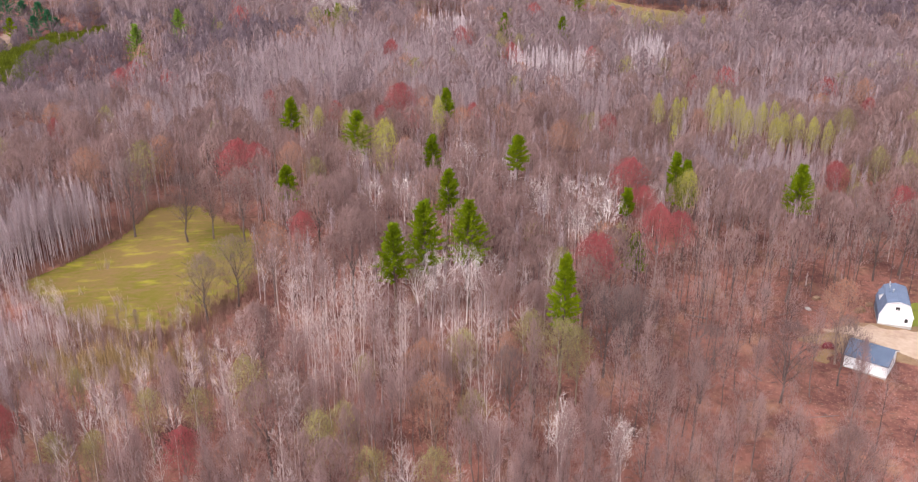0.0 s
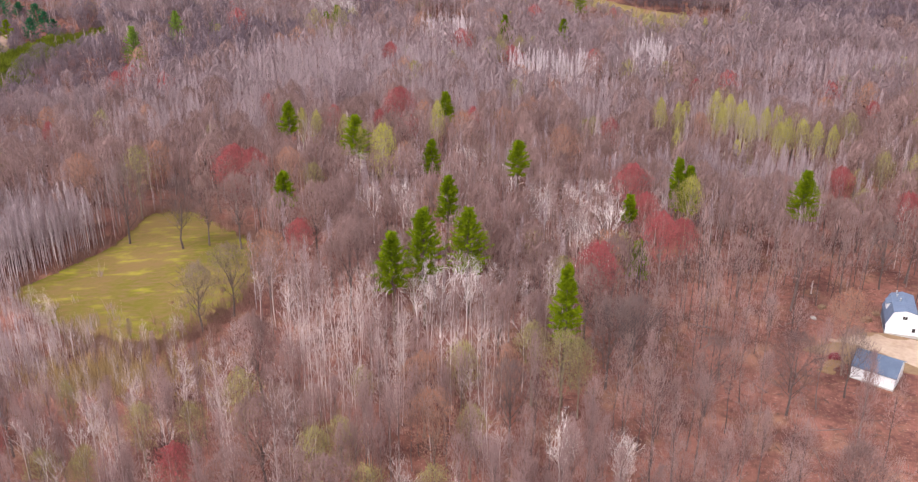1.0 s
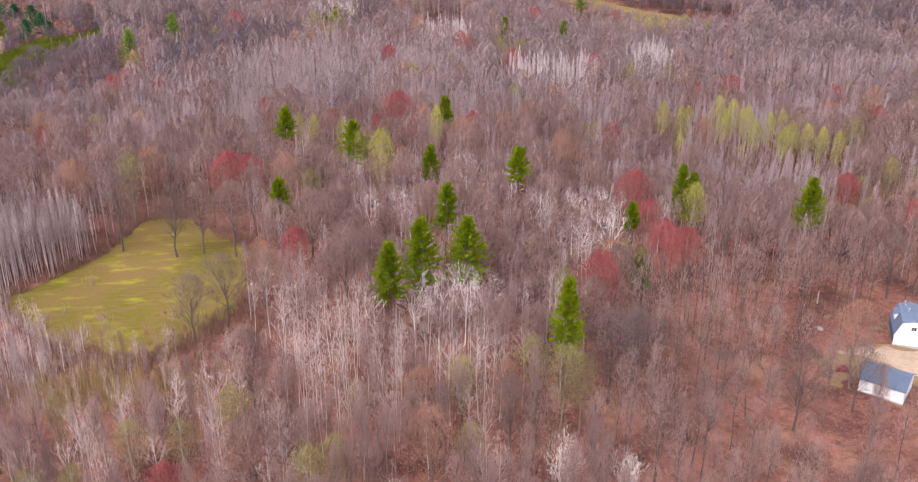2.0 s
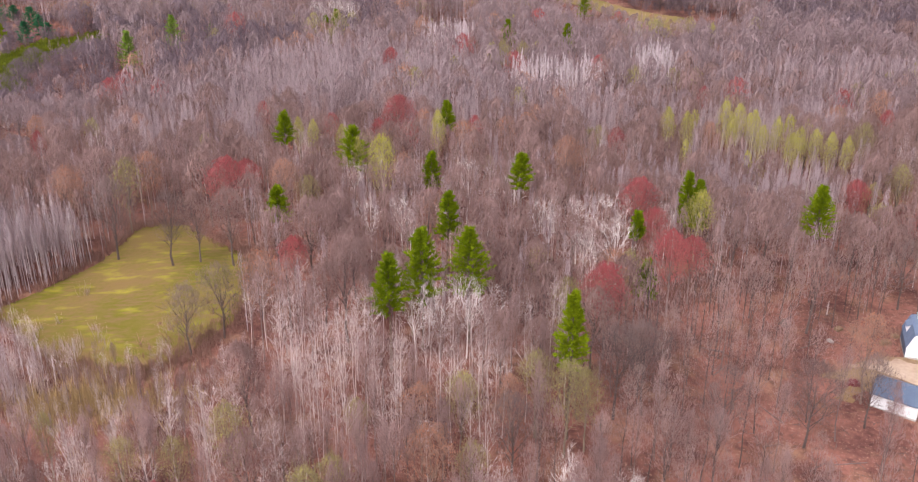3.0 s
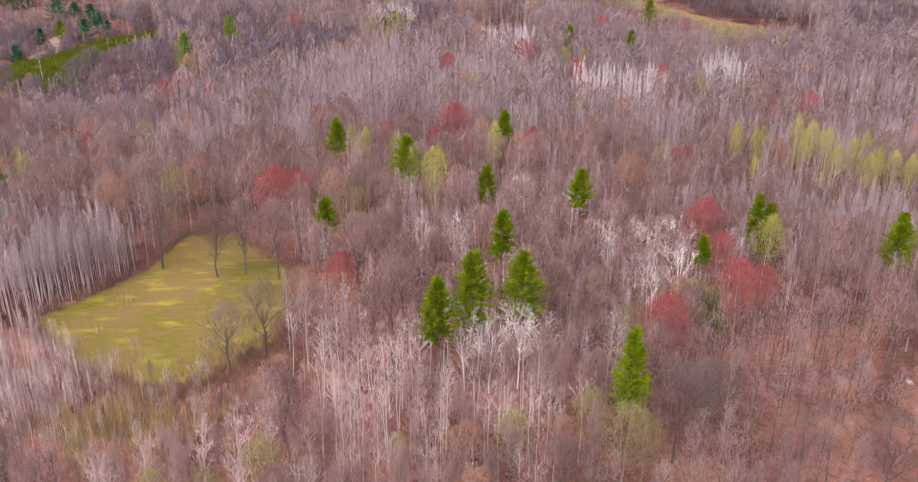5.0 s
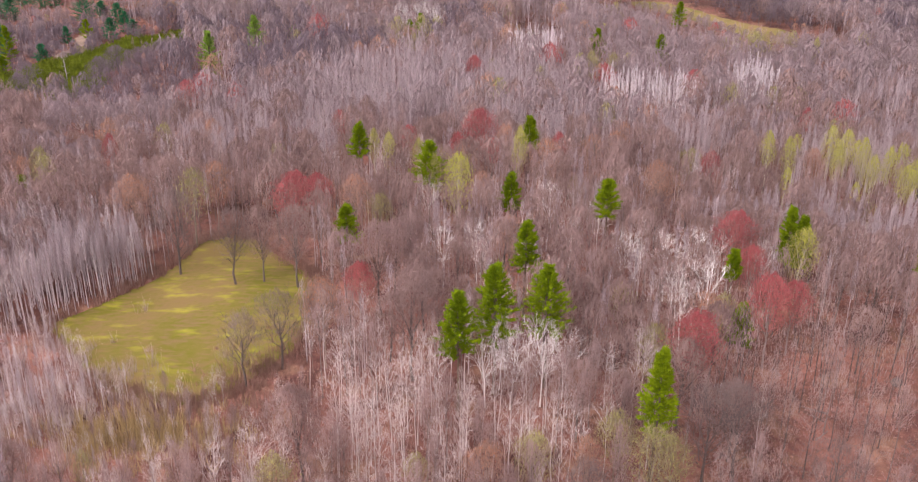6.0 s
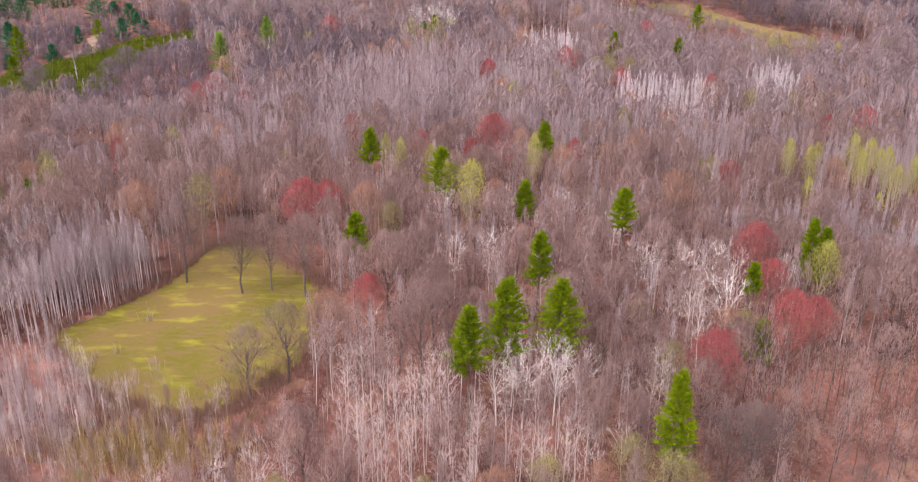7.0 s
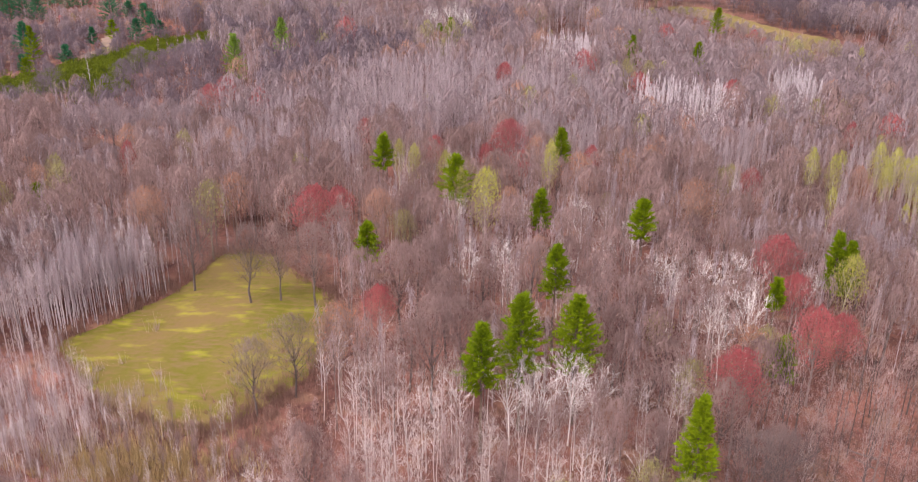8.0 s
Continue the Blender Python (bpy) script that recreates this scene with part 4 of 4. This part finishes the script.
def barn():
    wide, deep, eave, knee, ridge = 6.7, 8.3, 2.65, 5.5, 6.05
    inset = 1.15
    top = new("barn")
    top.matrix_world = pose(89.1, 187.0, 0.2, 0, 0, -16.4)
    tagged(top, "white gambrel barn with blue-grey roof beside the sandy drive", "barn")
    part("foundation", box(bmesh.new(), -0.06, wide + 0.06, -0.06, deep + 0.06, -1.0, 0.42, 0.02), CONCRETE, top, "grey concrete foundation")
    gable = [(0, 0.42), (wide, 0.42), (wide, eave), (wide - inset, knee), (wide / 2, ridge), (inset, knee), (0, eave)]
    part("wall", prism(bmesh.new(), gable, 0, deep), WHITE_PAINT, top)
    out = 0.12
    run = (knee - eave) / inset
    low_x, low_z = -out * 0.5, eave - out * 0.5 * run
    for name, p, q in (("lower_roof", (low_x, low_z), (inset, knee)), ("upper_roof", (inset, knee), (wide / 2, ridge)),
                       ("upper_roof", (wide / 2, ridge), (wide - inset, knee)), ("lower_roof", (wide - inset, knee), (wide - low_x, low_z))):
        roof = part(name, slab(bmesh.new(), p, q, -0.3, deep + 0.3, 0.09), BLUE_ROOF, top, "blue-grey metal roof slope")
        for k in range(11):
            y = -0.28 + (deep + 0.56) * k / 10
            (x0, z0), (x1, z1) = p, q
            lift = 0.09
            n = Vector((-(z1 - z0), 0, x1 - x0)).normalized()
            part("seam", slab(bmesh.new(), (x0 + n.x * lift, z0 + n.z * lift), (x1 + n.x * lift, z1 + n.z * lift), y - 0.02, y + 0.02, 0.03), BLUE_ROOF, roof)
    part("ridge_cap", prism(bmesh.new(), [(wide / 2 - 0.2, ridge + 0.1), (wide / 2, ridge + 0.02), (wide / 2 + 0.2, ridge + 0.1), (wide / 2, ridge + 0.17)], -0.31, deep + 0.31), BLUE_ROOF, top)
    for x0, z0, x1, z1 in ((low_x, low_z, inset, knee), (inset, knee, wide / 2, ridge), (wide - low_x, low_z, wide - inset, knee), (wide - inset, knee, wide / 2, ridge)):
        part("trim_board", slab(bmesh.new(), (x0, z0 - 0.18), (x1, z1 - 0.18), -0.33, -0.29, 0.17), WHITE_PAINT, top, "white barge board")
    for x in (0.05, wide - 0.05):
        part("corner_board", box(bmesh.new(), x - 0.07, x + 0.07, -0.035, 0.02, 0.42, eave), WHITE_PAINT, top)
    boards(top, 0.4, wide - 0.4, 0.45, eave, 0, lambda x: min(eave + min(x, wide - x) * run, knee + (min(x, wide - x) - inset) * (ridge - knee) / (wide / 2 - inset)))
    window(top, wide / 2 + 0.05, 3.9, 0.95, 0.85, 2)
    window(top, wide - 1.25, 1.2, 0.75, 0.95, 1)
    door = part("door", box(bmesh.new(), 2.5, 3.6, -0.07, 0.02, 0.44, 2.5, 0.01), WHITE_PAINT, top, "white plank door")
    part("handle", box(bmesh.new(), 3.42, 3.5, -0.12, -0.06, 1.4, 1.55), STEEL, door)
    # shed dormer on the side slope
    # dark blue panel added to stand in for the dark side below the eave
    part("side_cladding", box(bmesh.new(), -0.07, -0.01, 0.05, deep, 0.43, eave - 0.25), DARK_ROOF, top, "added dark blue panel over the side wall under the eave")
    y0, y1 = 4.8, 6.9
    part("dormer", prism(bmesh.new(), [(0.22, eave + 0.4), (inset + 0.6, knee - 1.0), (inset + 0.9, knee + 0.25), (0.22, knee - 0.7)], y0, y1), WHITE_PAINT, top, "white walls of a shed dormer")
    part("dormer_roof", slab(bmesh.new(), (0.0, knee - 0.72), (inset + 1.0, knee + 0.42), y0 - 0.25, y1 + 0.25, 0.08), BLUE_ROOF, top)
    for x, y in ((2.1, 6.4), (2.6, 4.4), (2.2, 8.1)):
        z = knee + (x - inset) * (ridge - knee) / (wide / 2 - inset)
        bm = bmesh.new()
        bmesh.ops.create_cone(bm, cap_ends=True, segments=10, radius1=0.13, radius2=0.11, depth=0.7, matrix=Matrix.Translation((x, y, z + 0.35)))
        pipe = part("vent_pipe", bm, STEEL, top, "pale metal vent pipe")
        bm = bmesh.new()
        bmesh.ops.create_cone(bm, cap_ends=True, segments=10, radius1=0.24, radius2=0.03, depth=0.16, matrix=Matrix.Translation((x, y, z + 0.76)))
        part("cap", bm, STEEL, pipe)


def shed():
    long, deep, eave, ridge = 8.07, 7.0, 2.95, 4.75
    top = new("shed")
    top.matrix_world = pose(75.8, 169.8, 0.5, 0, 0, -35.4)
    tagged(top, "long white shed with a blue-grey gable roof", "shed")
    bm = bmesh.new()
    box(bm, -0.05, long + 0.05, -0.05, deep + 0.05, -1.2, 0.2, 0.02)
    part("foundation", bm, CONCRETE, top, "grey concrete footing")
    bm = prism(bmesh.new(), [(0, 0.2), (deep, 0.2), (deep, eave), (deep / 2, ridge), (0, eave)], 0, long)
    bm.transform(Matrix.Rotation(radians(90), 4, "Z") @ Matrix.Scale(-1, 4, (0, 1, 0)))
    bmesh.ops.recalc_face_normals(bm, faces=bm.faces)
    part("wall", bm, WHITE_PAINT, top)
    turn = Matrix.Rotation(radians(90), 4, "Z") @ Matrix.Scale(-1, 4, (0, 1, 0))

    def turned(bm):
        bm.transform(turn)
        bmesh.ops.recalc_face_normals(bm, faces=bm.faces)
        return bm

    slope = (ridge - eave) / (deep / 2)
    for p, q in (((-0.35, eave - 0.35 * slope), (deep / 2, ridge)), ((deep / 2, ridge), (deep + 0.35, eave - 0.35 * slope))):
        roof = part("roof", turned(slab(bmesh.new(), p, q, -0.3, long + 0.3, 0.09)), DARK_ROOF, top, "blue-grey ribbed metal roof slope")
        (x0, z0), (x1, z1) = p, q
        n = Vector((-(z1 - z0), 0, x1 - x0)).normalized() * 0.09
        for k in range(10):
            y = -0.27 + (long + 0.54) * k / 9
            part("seam", turned(slab(bmesh.new(), (x0 + n.x, z0 + n.z), (x1 + n.x, z1 + n.z), y - 0.02, y + 0.02, 0.03)), DARK_ROOF, roof)
        part("fascia", turned(slab(bmesh.new(), (x0, z0 - 0.16), (x1, z1 - 0.16), long + 0.3, long + 0.33, 0.16)), WHITE_PAINT, top, "white barge board")
    part("ridge_cap", turned(prism(bmesh.new(), [(deep / 2 - 0.2, ridge), (deep / 2 + 0.2, ridge), (deep / 2, ridge + 0.16)], -0.31, long + 0.31)), DARK_ROOF, top)
    for x in (0.06, long - 0.06):
        part("corner_board", box(bmesh.new(), x - 0.07, x + 0.07, -0.035, 0.02, 0.2, eave - 0.1), WHITE_PAINT, top)
    boards(top, 0.4, long - 0.4, 0.22, eave, 0)


barn()
shed()


def scatter(name, label, category, surface, spots, size, blades, width, lean=0.5):
    """Low growth of thin blades at many spots, in one mesh."""
    out = Build()
    r = random.Random(len(spots))
    for x, y, grow in spots:
        base = Vector((x, y, height(x, y) - 0.05))
        for _ in range(blades):
            foot = base + Vector((r.gauss(0, 0.25), r.gauss(0, 0.25), 0)) * size * grow * 0.6
            out.blade(foot, foot + aim(r.uniform(0, 6.283), max(0.08, 1.57 - abs(r.gauss(0, lean)))) * size * grow * r.uniform(0.5, 1.1), width * r.uniform(0.7, 1.3), r)
    return tagged(link_arrays(name, *out.arrays(), [surface]), label, category, kind="stuff")


pick = random.Random(21)


def near_outline(poly, n, spread):
    """Spots along the border of an outline."""
    out = []
    for _ in range(n):
        k = pick.randrange(len(poly))
        (x1, y1), (x2, y2) = poly[k], poly[(k + 1) % len(poly)]
        f = pick.random()
        out.append((x1 + (x2 - x1) * f + pick.gauss(0, spread), y1 + (y2 - y1) * f + pick.gauss(0, spread), pick.uniform(0.5, 1.2)))
    return out


scatter("meadow_brush", "red-brown bare brush along the meadow edge", "brush", BRUSH, [p for p in near_outline(MEADOW, 900, 2.2) if not inside([(x * 0.93 - 5.3, y * 0.93 + 14.6) for x, y in MEADOW], p[0], p[1])], 3.2, 14, 0.10, 0.35)
scatter("pale_brush", "pale leafless brush below the meadow", "brush", TWIG["pale"], [(pick.gauss(-90, 12), pick.gauss(175, 9), pick.uniform(0.4, 1.2)) for _ in range(400)], 4.2, 18, 0.07, 0.35)
scatter("red_brush", "red-brown brush at the foot of the wood", "brush", BRUSH, [(pick.gauss(-52, 5), pick.gauss(176, 8), pick.uniform(0.4, 1.1)) for _ in range(260)], 3.2, 14, 0.09, 0.4)
scatter("tan_brush", "tan and olive brush where the meadow meets the wood", "brush", DRY_BRUSH, [(pick.gauss(-67, 8), pick.gauss(167, 4), pick.uniform(0.4, 1.2)) for _ in range(420)], 4.0, 14, 0.10, 0.35)
under = [(x, y, pick.uniform(0.3, 1.3)) for x, y in ((pick.uniform(-90, 100), pick.uniform(105, 215)) for _ in range(5200))]
under = [u for u in under if -0.56 * u[1] - 8 < u[0] < 0.5 * u[1] + 8 and not any(inside(c, u[0], u[1]) for c in CLEAR)]
scatter("undergrowth", "thin reddish saplings and brush under the trees", "undergrowth", BRUSH, under, 2.6, 7, 0.05, 0.4)
far_green = [(pick.gauss(cx, rx), pick.gauss(cy, ry), pick.uniform(0.6, 1.2)) for cx, cy, rx, ry, n in
             JUNIPERS for _ in range(n)]


def shrubs(name, label, surface, spots):
    """Domed evergreen shrubs of many short sprays, in one mesh."""
    out = Build()
    r = random.Random(77)
    for x, y, grow in spots:
        base = Vector((x, y, height(x, y)))
        wide, tall = 2.3 * grow, 3.0 * grow * r.uniform(0.7, 1.3)
        for _ in range(62):
            turn, up = r.uniform(0, 6.283), math.asin(r.uniform(0.02, 1))
            way = aim(turn, up)
            p = base + Vector((way.x * wide, way.y * wide, way.z * tall)) * r.uniform(0.75, 1.0)
            out.blade(p, p + aim(turn + r.uniform(-0.8, 0.8), up + r.uniform(-0.7, 0.7)) * r.uniform(0.5, 1.1), r.uniform(0.35, 0.7), r)
    return tagged(link_arrays(name, *out.arrays(), [surface]), label, "shrubs", kind="stuff")


shrubs("juniper_thicket", "dense yellow-green juniper shrubs beside the sandy clearing", JUNIPER, far_green)


# fallen sticks and logs on the open floor
def floor_sticks(name, label, surface, n, seed):
    r = random.Random(seed)
    out = Build()
    while n:
        y = r.uniform(112, 205)
        x = r.uniform(18, 0.47 * y + 10)
        if any(inside(c, x, y) for c in CLEAR[:1]):
            continue
        n -= 1
        z = height(x, y) + 0.06
        w = aim(r.uniform(0, 6.283), r.uniform(-0.03, 0.12)) * r.uniform(0.5, 2.6)
        out.cone(Vector((x, y, z)), Vector((x, y, z)) + w, r.uniform(0.04, 0.09))
    return tagged(link_arrays(name, *out.arrays(), [surface]), label, "sticks", kind="stuff")


floor_sticks("dark_sticks", "dark fallen sticks on the leaf litter", BARK["round"], 900, 3)
floor_sticks("grey_sticks", "grey broken branches on the leaf litter", BARK["slender"], 160, 4)
pick = random.Random(33)
for k in range(26):
    y = pick.uniform(118, 200)
    x = pick.uniform(22, 0.46 * y)
    if inside(CLEAR[0], x, y):
        continue
    log = Build()
    long, thick, turn = pick.uniform(2.5, 7), pick.uniform(0.1, 0.2), pick.uniform(0, 3.14)
    path = [Vector((math.cos(turn) * long * f, math.sin(turn) * long * f, thick * 0.7 + pick.gauss(0, 0.03))) for f in (-0.5, -0.15, 0.2, 0.5)]
    log.tube(path, [thick, thick * 0.92, thick * 0.8, thick * 0.55], 6)
    ob = link_arrays("log", *log.arrays(), [BARK["round" if k % 3 else "slender"]])
    ob.location = (x, y, height(x, y))
    tagged(ob, "dark fallen trunk lying on the leaves" if k % 3 else "grey fallen trunk lying on the leaves", "log", group="fallen logs")
THIN_GRASS = material("thin_grass", (0.16, 0.108, 0.05), (0.20, 0.112, 0.07), patch=0.3, grain=1.5, bump=0.5, island=0.0, lo=0.42, hi=0.76)
tagged(patch_of_ground("grass_patch", [(69.5, 172), (71, 174.5), (74, 176.2), (76, 174.5), (74.5, 171.5), (71.5, 170.2)], THIN_GRASS, 0.15, 1.6, 0.4),
       "thin olive grass beside the drive", "grass", kind="structure")


# ---- yard things and far details ----
CAR_WHITE = material("white_car_paint", (0.80, 0.80, 0.80), (0.72, 0.72, 0.72), rough=0.25, spec=0.5, island=0.0)
RUBBER = material("black_rubber", (0.03, 0.03, 0.03), (0.02, 0.02, 0.02), rough=0.8, island=0.0)
MAROON = material("maroon_tarp", (0.17, 0.025, 0.035), (0.09, 0.014, 0.02), rough=0.6, patch=1.2, island=0.0)
CUT_WOOD = material("split_wood", (0.20, 0.13, 0.083), (0.10, 0.066, 0.045), patch=1.0, island=0.3, per_object=0.3)
GREY_METAL = material("grey_stone", (0.32, 0.30, 0.29), (0.2, 0.18, 0.17), rough=0.9, patch=1.0, island=0.0)


def car(x, y, turn, label):
    top = new("car")
    top.matrix_world = pose(x, y, height(x, y), 0, 0, turn)
    tagged(top, label, "car")
    bm = prism(bmesh.new(), [(-2.15, 0.35), (2.15, 0.35), (2.2, 0.75), (1.35, 0.92), (-1.5, 0.95), (-2.2, 0.85)], -0.85, 0.85)
    bmesh.ops.bevel(bm, geom=list(bm.edges), offset=0.07, segments=2, affect="EDGES")
    part("body", bm, CAR_WHITE, top)
    bm = prism(bmesh.new(), [(-1.5, 0.93), (1.2, 0.91), (0.5, 1.42), (-1.1, 1.45)], -0.72, 0.72)
    bmesh.ops.bevel(bm, geom=list(bm.edges), offset=0.06, segments=2, affect="EDGES")
    cabin = part("cabin", bm, CAR_WHITE, top)
    part("windscreen", prism(bmesh.new(), [(1.16, 0.97), (1.19, 0.98), (0.55, 1.41), (0.52, 1.40)], -0.64, 0.64), GLASS_DARK, cabin)
    part("rear_window", prism(bmesh.new(), [(-1.49, 1.0), (-1.46, 0.99), (-1.11, 1.41), (-1.14, 1.42)], -0.62, 0.62), GLASS_DARK, cabin)
    for side in (-1, 1):
        part("side_window", prism(bmesh.new(), [(-1.25, 1.0), (0.95, 1.0), (0.45, 1.36), (-1.0, 1.38)], side * 0.725 - 0.012, side * 0.725 + 0.012), GLASS_DARK, cabin)
        for wx in (-1.35, 1.35):
            bm = bmesh.new()
            bmesh.ops.create_cone(bm, cap_ends=True, segments=14, radius1=0.33, radius2=0.33, depth=0.2, matrix=Matrix.Translation((wx, side * 0.78, 0.33)) @ Matrix.Rotation(radians(90), 4, "X"))
            tyre = part("tyre", bm, RUBBER, top)
            bm = bmesh.new()
            bmesh.ops.create_cone(bm, cap_ends=True, segments=10, radius1=0.2, radius2=0.2, depth=0.03, matrix=Matrix.Translation((wx, side * 0.89, 0.33)) @ Matrix.Rotation(radians(90), 4, "X"))
            part("rim", bm, STEEL, tyre)


def log_pile(x, y, turn, long, rows, label):
    top = new("log_pile")
    top.matrix_world = pose(x, y, height(x, y), 0, 0, turn)
    tagged(top, label, "log pile")
    for r in range(rows):
        for k in range(long - r):
            log = Build()
            px, pz = (k + r / 2 - long / 2) * 0.36, 0.17 + r * 0.31
            log.tube([Vector((px, -0.6, pz)), Vector((px, 0.6, pz))], [0.18, 0.17], 7)
            base = len(log.v)
            log.v += [Vector((px, -0.6, pz)), Vector((px, 0.6, pz))]
            for q in range(7):
                log.t += [(base, (q + 1) % 7, q), (base + 1, 7 + q, 7 + (q + 1) % 7)]
            link_arrays("log", *log.arrays(), [CUT_WOOD], parent=top)


def heap(name, label, category, surface, x, y, wide, tall, seed):
    """A lumpy covered pile."""
    r = random.Random(seed)
    bm = bmesh.new()
    bmesh.ops.create_icosphere(bm, subdivisions=3, radius=1.0)
    for v in bm.verts:
        lump = 1 + 0.22 * noise.noise(v.co * 2.3 + Vector((seed, 0, 0)))
        v.co = Vector((v.co.x * wide * lump, v.co.y * wide * 0.65 * lump, max(v.co.z, -0.15) * tall * lump))
    me = bpy.data.meshes.new(name)
    bm.to_mesh(me)
    bm.free()
    me.materials.append(surface)
    ob = new(name, me)
    ob.matrix_world = pose(x, y, height(x, y), 0, 0, r.uniform(0, 180))
    return tagged(ob, label, category)


def dead_tree(x, y, tall, label, bark="white"):
    """A broken white trunk with a few short stubs."""
    r = random.Random(int(x))
    wood = Build()
    path = [Vector((r.gauss(0, 0.1) * (k > 0), r.gauss(0, 0.1) * (k > 0), tall * k / 4)) for k in range(5)]
    wood.tube(path, [0.15, 0.13, 0.11, 0.08, 0.03], 6)
    ob = new("dead_tree")
    ob.location = (x, y, height(x, y) - 0.1)
    tagged(ob, label, "dead tree")
    link_arrays("trunk", *wood.arrays(), [BARK[bark]], parent=ob)
    for k in range(9):
        limb = Build()
        z = tall * (0.45 + 0.055 * k)
        p = Vector((0, 0, z))
        limb.cone(p, p + aim(k * 2.4, 0.35) * tall * (0.17 - 0.012 * k), 0.09)
        link_arrays("limb", *limb.arrays(), [BARK[bark]], parent=ob)


car(-7, 512, 20, "white car parked at a far gap in the wood")
log_pile(87.4, 192.3, 20, 7, 3, "stack of split yellow-brown logs near the barn")
log_pile(90.8, 195.6, -10, 5, 2, "low stack of pale cut logs beside the wood")
# this stack stands in for a small cart
log_pile(79.3, 197, 35, 5, 2, "small dark log stack standing in for a cart in the open wood")
# made-up maroon pile in place of an unclear object of that colour
heap("tarp_pile", "low dark maroon pile beside the shed, stand-in for an unclear thing", "tarp pile", MAROON, 75.0, 176.3, 1.3, 1.3, 2)
heap("rock", "pale grey rock lying among bare trees", "rock", GREY_METAL, 75.7, 191.8, 0.9, 0.35, 5)
# lumpy heap added where a dark, unidentified thing stands
heap("brush_heap", "dark heap on the leaf litter, stand-in for an unclear thing", "brush heap", BARK["round"], 68.3, 198, 1.6, 0.9, 7)
dead_tree(-183, 391, 12, "pale dead tree standing over the junipers", "lilac")
dead_tree(79.1, 204, 3.6, "short pale broken trunk in the open wood", "pale")
# this trunk stands in for a tall grey-green, tank-like object
dead_tree(102.6, 209, 5, "thin grey trunk standing in for a tall pale thing behind the barn", "slender")
